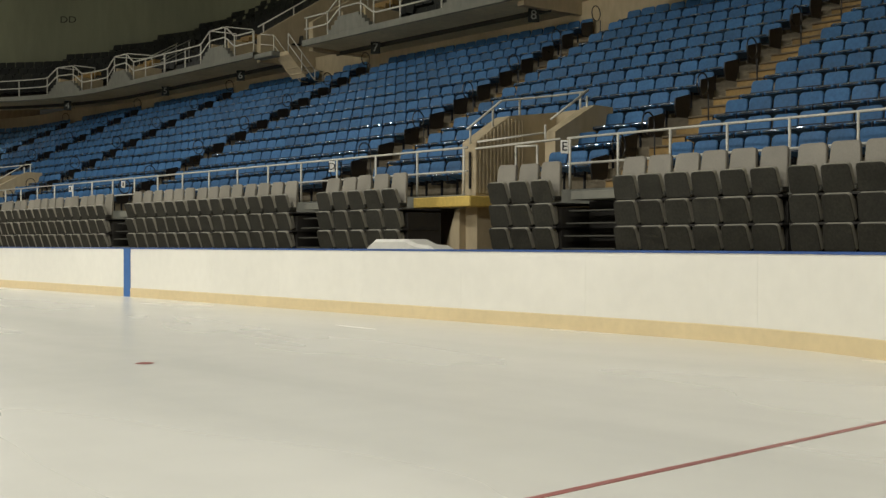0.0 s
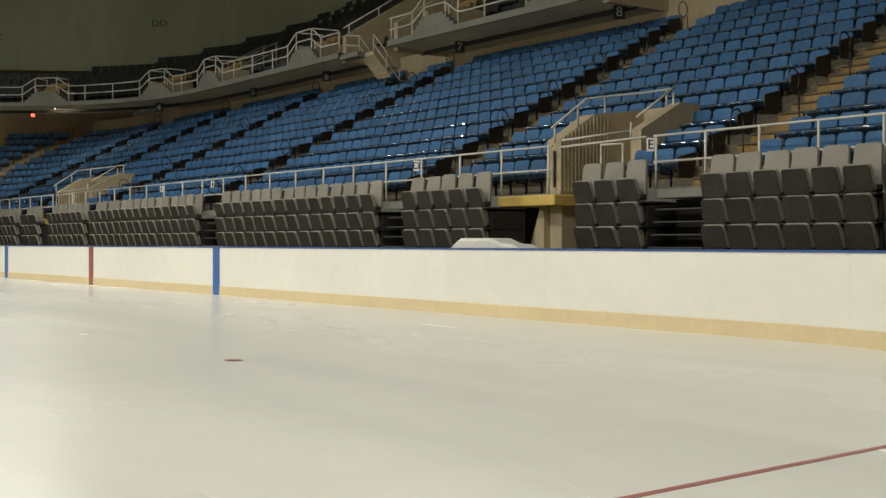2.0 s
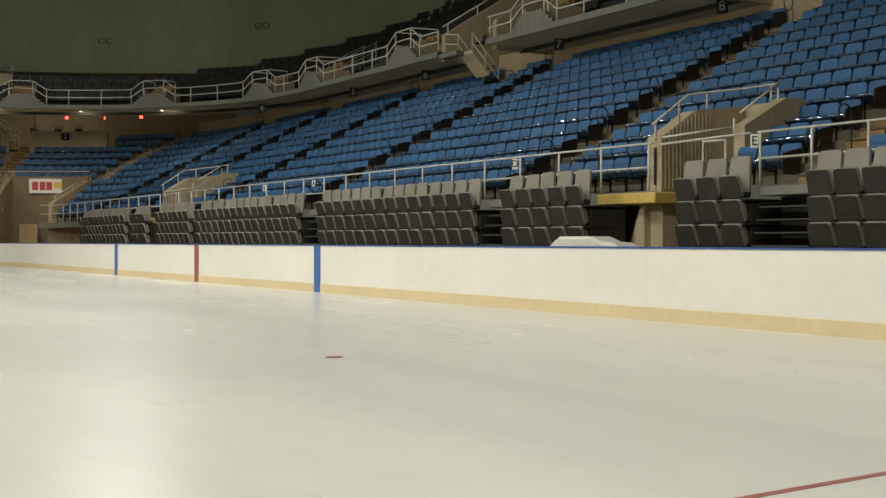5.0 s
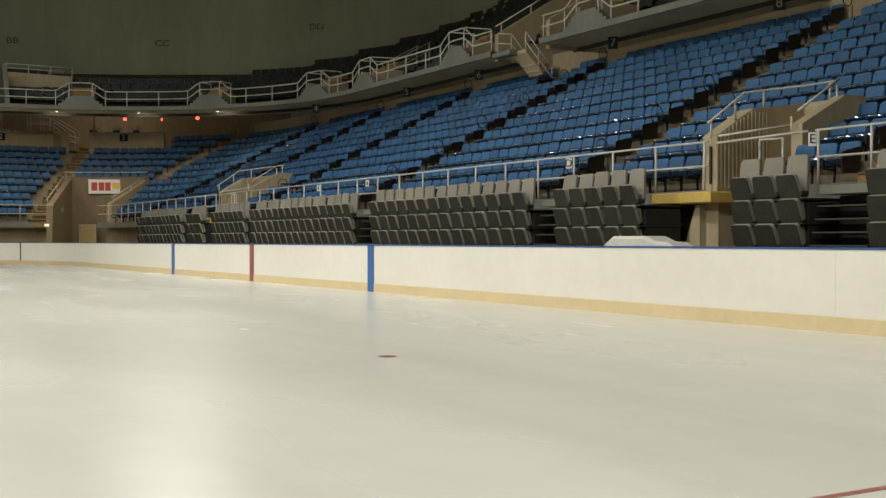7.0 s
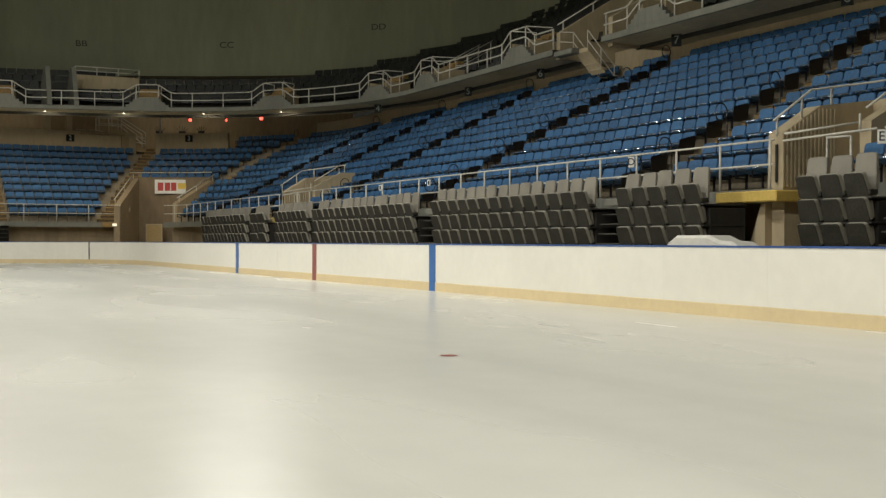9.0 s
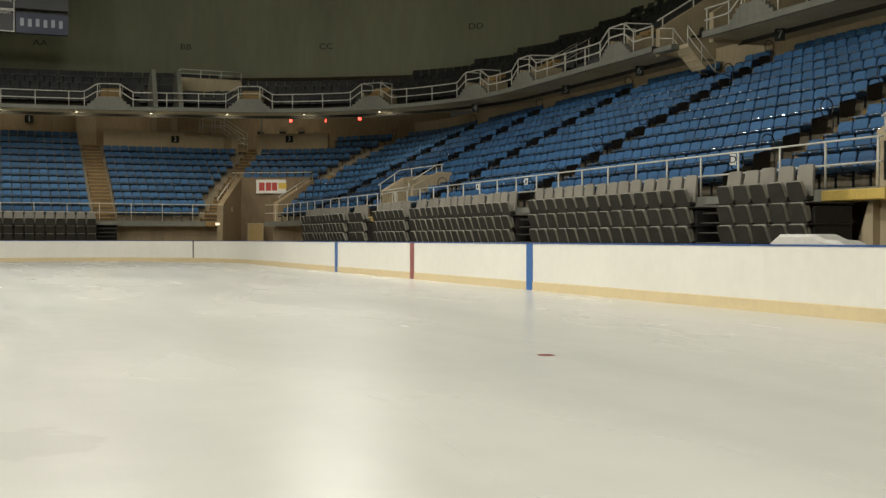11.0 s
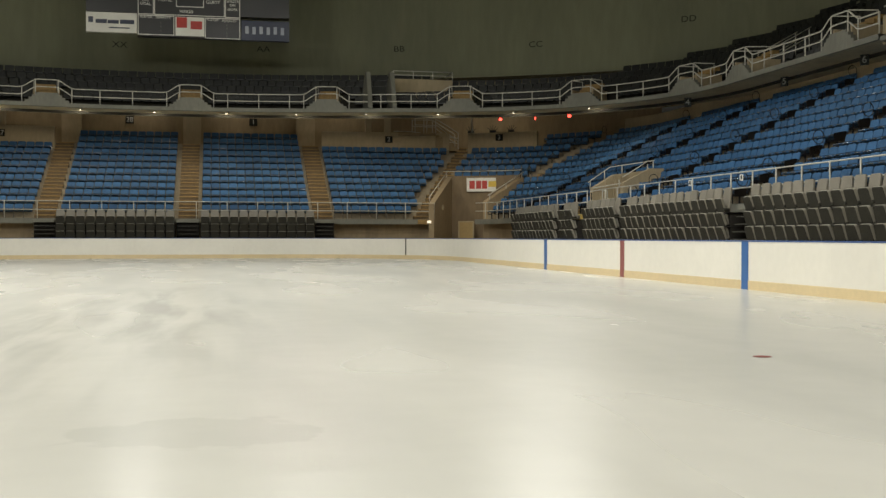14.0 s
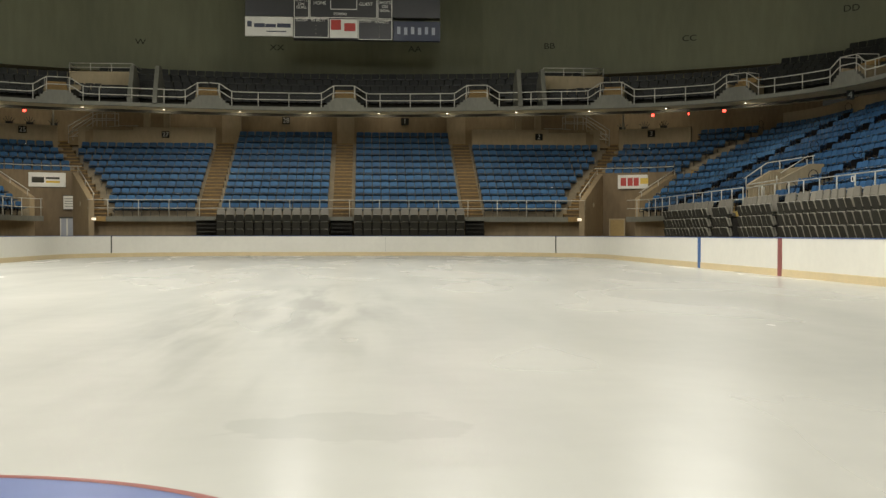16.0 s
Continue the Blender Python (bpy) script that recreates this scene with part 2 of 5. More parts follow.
# ---------------------------------------------------------------- mesh tools
class Shape:
    """Collects faces, with a material slot each, and turns them into one mesh."""

    def __init__(self):
        self.v, self.f, self.k = [], [], []

    def add(self, verts, faces, slot=0, m=None):
        n = len(self.v)
        self.v += [tuple(m @ Vector(p)) for p in verts] if m else [tuple(p) for p in verts]
        self.f += [tuple(i + n for i in q) for q in faces]
        self.k += [slot] * len(faces)
        return self

    def box(self, lo, hi, slot=0, m=None):
        (a, b, c), (d, e, g) = lo, hi
        return self.add([(a, b, c), (d, b, c), (d, e, c), (a, e, c), (a, b, g), (d, b, g), (d, e, g), (a, e, g)],
                        [(3, 2, 1, 0), (4, 5, 6, 7), (0, 1, 5, 4), (1, 2, 6, 5), (2, 3, 7, 6), (3, 0, 4, 7)], slot, m)

    def cbox(self, lo, hi, c=0.01, slot=0, m=None):
        """A box with its edges cut off by c."""
        v, ids = [], {}
        for i in range(8):
            s = [(i >> j) & 1 for j in range(3)]
            for ax in range(3):
                p = []
                for j in range(3):
                    e = hi[j] if s[j] else lo[j]
                    p.append(e if j == ax else e + (-c if s[j] else c))
                ids[(i, ax)] = len(v)
                v.append(p)
        f = []
        for ax in range(3):
            o = [j for j in range(3) if j != ax]
            for side in (0, 1):
                q = [ids[((side << ax) | (a << o[0]) | (b << o[1]), ax)] for a, b in ((0, 0), (1, 0), (1, 1), (0, 1))]
                f.append(q if (side == 1) == (ax != 1) else q[::-1])
            for a in (0, 1):
                for b in (0, 1):
                    i = (a << o[0]) | (b << o[1])
                    j = i | (1 << ax)
                    f.append([ids[(i, o[0])], ids[(j, o[0])], ids[(j, o[1])], ids[(i, o[1])]])
        f += [[ids[(i, 0)], ids[(i, 1)], ids[(i, 2)]] for i in range(8)]
        return self.add(v, f, slot, m)

    def tube(self, pts, r, n=6, slot=0, closed=False, m=None):
        pts = [Vector(p) for p in pts]
        rings, count = [], len(pts)
        for i, p in enumerate(pts):
            a = pts[i - 1] if i or closed else p
            b = pts[(i + 1) % count] if i < count - 1 or closed else p
            d = (b - a).normalized()
            u = d.cross(Vector((0, 0, 1)) if abs(d.z) < 0.9 else Vector((1, 0, 0))).normalized()
            w = d.cross(u)
            rings.append([p + r * (math.cos(2 * math.pi * k / n) * u + math.sin(2 * math.pi * k / n) * w) for k in range(n)])
        f = []
        for i in range(count if closed else count - 1):
            j = (i + 1) % count
            f += [(i * n + k, i * n + (k + 1) % n, j * n + (k + 1) % n, j * n + k) for k in range(n)]
        if not closed:
            f += [tuple(range(n))[::-1], tuple((count - 1) * n + k for k in range(n))]
        return self.add([p for g in rings for p in g], f, slot, m)

    def prism(self, outline, depth, slot=0, m=None, inset=0.0, lift=0.0):
        """An outline in x and z, thick along y; with a raised, inset front face where asked."""
        n = len(outline)
        v = [(x, depth, z) for x, z in outline] + [(x, 0, z) for x, z in outline]
        f = [tuple(range(n))[::-1]] + [(i, (i + 1) % n, n + (i + 1) % n, n + i) for i in range(n)]
        if inset:
            cx, cz = sum(p[0] for p in outline) / n, sum(p[1] for p in outline) / n
            v += [(cx + (x - cx) * (1 - inset), -lift, cz + (z - cz) * (1 - inset)) for x, z in outline]
            f += [(n + i, n + (i + 1) % n, 2 * n + (i + 1) % n, 2 * n + i) for i in range(n)] + [tuple(range(2 * n, 3 * n))]
        else:
            f.append(tuple(range(n, 2 * n)))
        return self.add(v, f, slot, m)

    def sweep(self, line, profile, slot=0, closed=False):
        """A profile of (offset, height) drawn along a plan line of (point, outward normal)."""
        n = len(profile)
        v = [(p[0] + q[0] * o, p[1] + q[1] * o, z) for p, q in line for o, z in profile]
        e = n if closed else n - 1
        f = [(i * n + k, (i + 1) * n + k, (i + 1) * n + (k + 1) % n, i * n + (k + 1) % n) for i in range(len(line) - 1) for k in range(e)]
        if closed:
            f += [tuple(range(n))[::-1], tuple((len(line) - 1) * n + k for k in range(n))]
        return self.add(v, f, slot)

    def merge(self, other, m, slots=None):
        n = len(self.v)
        self.v += [tuple(m @ Vector(p)) for p in other.v]
        self.f += [tuple(i + n for i in q) for q in other.f]
        self.k += [slots[i] if slots else i for i in other.k]
        return self

    def mesh(self, name, *mats, smooth=False):
        me = bpy.data.meshes.new(name)
        me.from_pydata(self.v, [], self.f)
        for m in mats:
            me.materials.append(m)
        me.polygons.foreach_set("material_index", self.k)
        if smooth:
            me.polygons.foreach_set("use_smooth", [True] * len(self.f))
        me.update()
        bm = bmesh.new()
        bm.from_mesh(me)
        bmesh.ops.recalc_face_normals(bm, faces=bm.faces)
        bm.to_mesh(me)
        bm.free()
        return me


def thing(name, m, label, category, group="", kind=""):
    ob = new(name)
    ob.matrix_world = m
    return tagged(ob, label, category, group, kind)


def part(name, me, parent, label="", m=None):
    ob = new(name, me)
    ob.parent = parent
    if m:
        ob.matrix_basis = m
    return tagged(ob, label) if label else ob


def solid(name, shape, label, category, *mats, group="", kind=""):
    return tagged(new(name, shape.mesh(name, *mats)), label, category, group, kind)


def lettering(text, size, mat, depth=0.004):
    cu = bpy.data.curves.new("lettering", "FONT")
    cu.body, cu.size, cu.extrude, cu.align_x, cu.align_y = text, size, depth, "CENTER", "CENTER"
    ob = bpy.data.objects.new("lettering", cu)
    me = bpy.data.meshes.new_from_object(ob)
    bpy.data.objects.remove(ob)
    bpy.data.curves.remove(cu)
    me.materials.clear()
    me.materials.append(mat)
    return me

# ---------------------------------------------------------------- plan of the hall
HALF_W, NEAR_END, FAR_END, CORNER = 12.95, -3.35, 57.6, 8.5
DECK_X, DECK_Y, DECK_R, DECK_Z = 17.3, 62.2, 3.0, 2.15
CX, CY = DECK_X - DECK_R, DECK_Y - DECK_R
TREAD, RISE, ROWS = 0.865, 0.456, 12
MID_Y = 27.13
HALL_R, OUTER_R = 43.5, 52.0
BALC_Z = 8.5


def rink_line(inset=0.0, step=3.0):
    """The rink's outline with outward normals, from the near end by the east side round."""
    w, r = HALF_W - inset, CORNER - inset
    out = []
    for cx, cy, a0 in ((HALF_W - CORNER, NEAR_END + CORNER, -90), (HALF_W - CORNER, FAR_END - CORNER, 0), (-HALF_W + CORNER, FAR_END - CORNER, 90), (-HALF_W + CORNER, NEAR_END + CORNER, 180)):
        for a in np.radians(np.linspace(a0, a0 + 90, 19)):
            out.append(((cx + r * math.cos(a), cy + r * math.sin(a)), (math.cos(a), math.sin(a))))
    return out + out[:1]


def bowl_piece(kind, a, b, o, n=None):
    """Plan points with normals along one stretch of the seating bowl at the offset o."""
    if kind == "E":
        f = lambda u: ((DECK_X + o, u), (1.0, 0.0))
        length = abs(b - a)
    elif kind == "N":
        f = lambda u: ((u, DECK_Y + o), (0.0, 1.0))
        length = abs(b - a)
    elif kind == "W":
        f = lambda u: ((-DECK_X - o, u), (-1.0, 0.0))
        length = abs(b - a)
    else:
        cx = CX if kind == "NE" else -CX
        f = lambda u: ((cx + (DECK_R + o) * math.cos(radians(u)), CY + (DECK_R + o) * math.sin(radians(u))), (math.cos(radians(u)), math.sin(radians(u))))
        length = radians(abs(b - a)) * (DECK_R + o)
    return f, a, b, length


def bowl_points(pieces, o, steps=8):
    out = []
    for kind, a, b in pieces:
        f, a, b, _ = bowl_piece(kind, a, b, o)
        k = 1 if kind in "ENW" and len(kind) == 1 else steps
        out += [f(a + (b - a) * i / k) for i in range(k + 1)]
    return [p for i, p in enumerate(out) if i == 0 or math.dist(p[0], out[i - 1][0]) > 1e-4]


def bowl_seats(pieces, o, pitch, anchor=0.5):
    """Evenly spaced places along the pieces at offset o."""
    made = [bowl_piece(k, a, b, o) for k, a, b in pieces]
    total = sum(p[3] for p in made)
    count = max(1, int(total / pitch))
    gap = (total - count * pitch) * anchor
    out = []
    for i in range(count):
        s = gap + (i + 0.5) * pitch
        for f, a, b, length in made:
            if s <= length:
                out.append(f(a + (b - a) * s / length))
                break
            s -= length
    return out


def stand(p, q, z):
    """The pose of a thing whose back is turned to the outward normal q."""
    return Matrix(((q[1], q[0], 0, p[0]), (-q[0], q[1], 0, p[1]), (0, 0, 1, z), (0, 0, 0, 1)))


def row_z(k):
    return DECK_Z + RISE * k


# the balcony's front edge: straight sides, wide corners and a shallow far end
def balcony_line():
    out = []
    for y in np.linspace(-6, 46, 53):
        out.append(((25.1, y), (1.0, 0.0)))
    for a in np.radians(np.linspace(2, 84, 34)):
        out.append(((10.5 + 14.6 * math.cos(a), 46 + 14.6 * math.sin(a)), (math.cos(a), math.sin(a))))
    for a in np.radians(np.linspace(75.5, 104.5, 24)):
        out.append(((40 * math.cos(a), 22.4 + 40 * math.sin(a)), (math.cos(a), math.sin(a))))
    right = [((-p[0], p[1]), (-q[0], q[1])) for p, q in out[:87]]
    out += right[::-1]
    pts = [Vector(p) for p, q in out]
    res = []
    for i, p in enumerate(pts):
        d = (pts[min(i + 1, len(pts) - 1)] - pts[max(i - 1, 0)]).normalized()
        res.append(((p.x, p.y), (d.y, -d.x)))
    return res


BALCONY = balcony_line()


def balcony_at(px, py):
    """The index of the balcony's sample nearest to a place."""
    return min(range(len(BALCONY)), key=lambda i: math.dist(BALCONY[i][0], (px, py)))


# ---------------------------------------------------------------- floor, ice and boards
floor = Shape()
floor.add([(OUTER_R * math.cos(a), MID_Y + OUTER_R * math.sin(a), -0.03) for a in np.radians(np.arange(0, 360, 6))], [tuple(range(60))])
solid("floor", floor, "bare grey concrete arena floor around the rink", "floor", CONC, kind="structure")
ice = Shape()
outline = rink_line(0.0)[:-1]
ice.add([(p[0], p[1], 0.0) for p, q in outline], [tuple(range(len(outline)))])
ice.add([(p[0], p[1], z) for z in (0.0, -0.03) for p, q in outline], [(i, (i + 1) % len(outline), len(outline) + (i + 1) % len(outline), len(outline) + i) for i in range(len(outline))])
solid("ice", ice, "cream-white resurfaced ice sheet with dull streaks", "ice rink", ICE, kind="structure")

marks = Shape().box((-11.3, -0.025, 0.0005), (11.3, 0.025, 0.003))
solid("goal_line", marks, "thin red goal line painted in the ice", "ice marking", ICELINE, kind="structure")
crease, ring = Shape(), Shape()
angles = np.radians(np.linspace(0, 180, 49))
crease.add([(-0.5 + 1.92 * math.cos(a), 1.92 * math.sin(a) + 0.03, 0.003) for a in angles], [tuple(range(49))])
CREASEBLUE = material("crease_blue", (0.22, 0.27, 0.50), 0.3, grain=3, vary=0.06, blotch=0.9, blotch_vary=0.08)
solid("goal_crease", crease, "pale blue half-round goal crease painted in the ice", "ice marking", CREASEBLUE, kind="structure")
ring.add([(-0.5 + r * math.cos(a), r * math.sin(a) + 0.03, 0.005) for a in angles for r in (1.90, 1.96)], [(2 * i, 2 * i + 1, 2 * i + 3, 2 * i + 2) for i in range(48)])
solid("crease_line", ring, "red border line of the goal crease", "ice marking", ICELINE, kind="structure")
for sx in (6.67, -6.67):
    dot = Shape().add([(sx + 0.09 * math.cos(a), 6.5 + 0.09 * math.sin(a), 0.003) for a in np.radians(np.arange(0, 360, 15))], [tuple(range(24))])
    solid("faceoff_dot", dot, "small dark red faceoff dot in the ice", "ice marking", ICEDOT, kind="structure")

boards = thing("dasher_boards", Matrix(), "white dasher boards with a blue cap rail and yellow kickplate", "rink boards", kind="structure")


def dense_rink(step=0.6):
    """Points every so often along the rink's outline, the straights included."""
    base = rink_line()
    out = []
    for (p, q), (p2, q2) in zip(base[:-1], base[1:]):
        k = max(1, int(math.dist(p, p2) / step))
        for i in range(k):
            u = i / k
            n = Vector((q[0] + (q2[0] - q[0]) * u, q[1] + (q2[1] - q[1]) * u)).normalized()
            out.append(((p[0] + (p2[0] - p[0]) * u, p[1] + (p2[1] - p[1]) * u), (n.x, n.y)))
    return out + out[:1]


RINK = [pq for pq in dense_rink()[:-1] if not (pq[0][1] < NEAR_END + 0.02 and 0.3 < pq[0][0] < 4.4)]   # the gate in the near end stands open
part("cap_rail", Shape().sweep(RINK, [(-0.012, 1.045), (-0.012, 1.068), (0.0, 1.075), (0.15, 1.075), (0.16, 1.045)], closed=True).mesh("cap_rail", CAP), boards, "blue plastic cap rail")
part("kickplate", Shape().sweep(RINK, [(-0.012, 0.0), (-0.012, 0.19), (-0.002, 0.2), (0.03, 0.2), (0.03, 0.0)], closed=True).mesh("kickplate", KICK), boards, "yellow plastic kickplate")
span = 4
for i in range(0, len(RINK) - 1, span):
    seg = RINK[i:i + span + 1]
    (p, q), (p2, q2) = seg[0], seg[-1]
    if len(seg) < 2:
        continue
    d = (Vector(seg[1][0]) - Vector(p)).normalized() * 0.0012
    e = (Vector(p2) - Vector(seg[-2][0])).normalized() * 0.0012
    seg = [((p[0] + d.x, p[1] + d.y), q)] + seg[1:-1] + [((p2[0] - e.x, p2[1] - e.y), q2)]
    part("board_panel", Shape().sweep(seg, [(0.0, 0.0), (0.0, 1.046), (0.12, 1.046), (0.12, 0.0)], closed=True).mesh("board_panel", BOARD), boards)
for y, half, mat, label in ((19.51, 0.15, STRIPEB, "blue line mark"), (27.13, 0.15, STRIPER, "red centre line mark"), (34.75, 0.15, STRIPEB, "blue line mark")):
    for s in (1, -1):
        a, b = sorted((s * (HALF_W - 0.018), s * (HALF_W + 0.01)))
        part("line_mark", Shape().box((a, y - half, 0.0), (b, y + half, 1.045)).mesh("line_mark", mat), boards, label)
for s in (1, -1):
    gx = s * (HALF_W - CORNER + math.sqrt(CORNER ** 2 - (54.2 - FAR_END + CORNER) ** 2))
    n = Vector((gx - s * (HALF_W - CORNER), 54.2 - FAR_END + CORNER)).normalized()
    mk = Shape().box((-0.035, -0.016, 0.2), (0.035, 0.01, 1.045), m=stand((gx, 54.2), (n.x, n.y), 0))
    part("line_mark", mk.mesh("line_mark", WALLINK), boards, "thin dark goal line mark")

# ---------------------------------------------------------------- terraces of the lower bowl
def terrace_profile(k0=0, k1=ROWS):
    """Steps from row k0 to k1, closed underneath."""
    o0 = 0.0 if k0 == 0 else 0.3 + TREAD * k0
    pts = [(o0, row_z(k0) - 0.26), (o0, row_z(k0))]
    for k in range(k0, k1):
        o = 0.3 + TREAD * (k + 1)
        pts.append((o, row_z(k)))
        pts.append((o, row_z(min(k + 1, k1 - 1))))
    end = 0.3 + TREAD * k1
    pts = pts[:-1] + [(end, row_z(k1 - 1) - 0.3)]
    return pts


VOM_E = (12.15, 13.3)
VOM_SHIFT = 29.8
VOM_F = (VOM_E[0] + VOM_SHIFT, VOM_E[1] + VOM_SHIFT)
VOM_DEG = (40.0, 79.0)
VOM_ROW = 5
VOM_OPEN = 42.0
terrace = Shape()
full = terrace_profile()
for pieces, prof in (
    ([("E", -8, VOM_E[0])], full), ([("E", VOM_E[0], VOM_E[1])], terrace_profile(3)), ([("E", VOM_E[1], VOM_F[0])], full),
    ([("E", VOM_F[0], VOM_F[1])], terrace_profile(3)), ([("E", VOM_F[1], CY), ("NE", 0, VOM_DEG[0])], full),
    ([("NE", *VOM_DEG)], terrace_profile(VOM_ROW)), ([("NE", VOM_DEG[0], VOM_OPEN)], [(0.0, DECK_Z - 0.26), (0.0, DECK_Z), (4.3, DECK_Z), (4.3, DECK_Z - 0.26)]), ([("NE", 90, 90.01), ("N", CX, -CX), ("NW", 90, 90.01)], full), ([("NE", VOM_DEG[1], 90)], terrace_profile(2)), ([("NW", 90, 180 - VOM_DEG[1])], terrace_profile(2)),
    ([("NW", 180 - VOM_DEG[1], 180 - VOM_DEG[0])], terrace_profile(VOM_ROW)), ([("NW", 180 - VOM_OPEN, 180 - VOM_DEG[0])], [(0.0, DECK_Z - 0.26), (0.0, DECK_Z), (4.3, DECK_Z), (4.3, DECK_Z - 0.26)]), ([("NW", 180 - VOM_DEG[0], 180), ("W", CY, -8)], full),
):
    terrace.sweep(bowl_points(pieces, 0.0), prof)
solid("terrace", terrace, "stepped tan concrete terraces of the lower seating bowl", "grandstand", CONC, kind="structure")
nosing = Shape()
for pieces in ([("E", -8, VOM_E[0])], [("E", VOM_E[1], VOM_F[0])], [("E", VOM_F[1], CY), ("NE", 0, VOM_OPEN)], [("N", CX - 0.33, 0.33 - CX)], [("NW", 180 - VOM_OPEN, 180), ("W", CY, -8)]):
    nosing.sweep(bowl_points(pieces, 0.0), [(-0.03, DECK_Z - 0.27), (-0.03, DECK_Z + 0.02), (0.05, DECK_Z + 0.02)])
solid("deck_edge", nosing, "grey painted edge beam of the front walkway", "walkway edge", FASCIA, kind="structure")
under = Shape()
for pieces in ([("E", -8, VOM_E[0])], [("E", VOM_E[1], VOM_F[0])], [("E", VOM_F[1], CY), ("NE", 0, VOM_OPEN)], [("N", CX + 0.3, -0.3 - CX)], [("NW", 180 - VOM_OPEN, 180), ("W", CY, -8)]):
    under.sweep(bowl_points(pieces, 0.0), [(0.9, 0.0), (0.9, 2.0)])
solid("wall_under_terrace", under, "brown wall under the front walkway", "wall", BROWN, kind="structure")

# the wall behind the last row, and the concourse behind the far end
end_o = 0.3 + TREAD * ROWS
back = Shape().sweep(bowl_points([("E", -8, CY), ("NE", 0, 22)], 0.0), [(end_o, 6.4), (end_o, 8.6), (end_o + 0.3, 8.6)])
back.sweep(bowl_points([("NW", 158, 180), ("W", CY, -8)], 0.0), [(end_o, 6.4), (end_o, 8.6), (end_o + 0.3, 8.6)])
solid("wall_back", back, "tan plaster wall behind the top row of blue seats", "wall", TAN, kind="structure")
con = Shape().sweep(bowl_points([("NE", 22, 90), ("N", CX, -CX), ("NW", 90, 158)], 0.0), [(end_o + 3.2, 5.9), (end_o + 3.2, 13.0)])
con.sweep(bowl_points([("NE", 22, 90), ("N", CX, -CX), ("NW", 90, 158)], 0.0), [(end_o - 0.02, 7.12), (end_o + 3.2, 7.12)])
solid("wall_concourse", con, "shaded brown wall of the concourse behind the far stand", "wall", BROWN, kind="structure")
outer = Shape()
ring_pts = [((OUTER_R * math.cos(a), MID_Y + OUTER_R * math.sin(a)), (math.cos(a), math.sin(a))) for a in np.radians(np.arange(0, 361, 5))]
outer.sweep(ring_pts, [(0, -0.03), (0, 8.4)])
solid("wall_outer", outer, "dark outer wall behind the stands", "wall", BROWN, kind="structure")

# ---------------------------------------------------------------- balcony
GAPS_Y = ((30.3, 33.5), (16.3, 19.5))


def split_line(line, holes):
    """The stretches of a line left between holes, each given by a test."""
    out, cur = [], []
    for p in line:
        if holes(p[0]):
            if len(cur) > 1:
                out.append(cur)
            cur = []
        else:
            cur.append(p)
    if len(cur) > 1:
        out.append(cur)
    return out


def fine_line(line, step=0.25):
    out = []
    for (p, q), (p2, q2) in zip(line[:-1], line[1:]):
        k = max(1, round(math.dist(p, p2) / step))
        for i in range(k):
            u = i / k
            out.append(((p[0] + (p2[0] - p[0]) * u, p[1] + (p2[1] - p[1]) * u), (q[0] + (q2[0] - q[0]) * u, q[1] + (q2[1] - q[1]) * u)))
    return out + [line[-1]]


FINE = fine_line(BALCONY)
in_gap = lambda p: p[0] > 20 and any(a < p[1] < b for a, b in GAPS_Y)
BALC_RUNS = split_line(FINE, in_gap)
slab, fascia = Shape(), Shape()
for run in BALC_RUNS:
    slab.sweep(run, [(0.0, BALC_Z - 0.21), (1.4, BALC_Z - 0.24), (3.15, BALC_Z - 0.24), (8.0, BALC_Z + 2.5), (17.0, BALC_Z + 6.4)])
    fascia.sweep(run, [(0.02, BALC_Z - 0.23), (-0.05, BALC_Z - 0.21), (-0.05, BALC_Z), (1.6, BALC_Z)])
solid("balcony_soffit", slab, "shaded brown underside of the balcony", "balcony", SOFFIT, kind="structure")
solid("balcony_edge", fascia, "grey concrete edge of the curved balcony", "balcony", FASCIA, kind="structure")

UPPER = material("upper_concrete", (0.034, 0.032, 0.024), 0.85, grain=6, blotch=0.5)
# upper tier: rows that run into the round hall wall
UP_TREAD, UP_RISE, UP_O = 0.8, 0.43, 1.5
UP_ROWS = 19
upper_z = lambda k: BALC_Z + 0.1 + UP_RISE * k + 0.006 * k * k
inside = lambda p, q, o: math.hypot(p[0] + q[0] * o, p[1] + q[1] * o - MID_Y) < HALL_R - (0.2 if p[1] < 46 else 2.2)
upper = Shape()
for k in range(UP_ROWS):
    o = UP_O + UP_TREAD * k
    z = upper_z(k)
    for run in (BALC_RUNS if k < 9 else [FINE]):
        for seg in [run[::4] + run[-1:]]:
            parts_, cur = [], []
            for pq in seg:
                if inside(*pq, o) and pq[0][1] > -4:
                    cur.append(pq)
                else:
                    if len(cur) > 1:
                        parts_.append(cur)
                    cur = []
            if len(cur) > 1:
                parts_.append(cur)
            for cur in parts_:
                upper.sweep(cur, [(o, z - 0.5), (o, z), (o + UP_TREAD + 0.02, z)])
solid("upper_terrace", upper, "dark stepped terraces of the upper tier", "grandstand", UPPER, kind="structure")

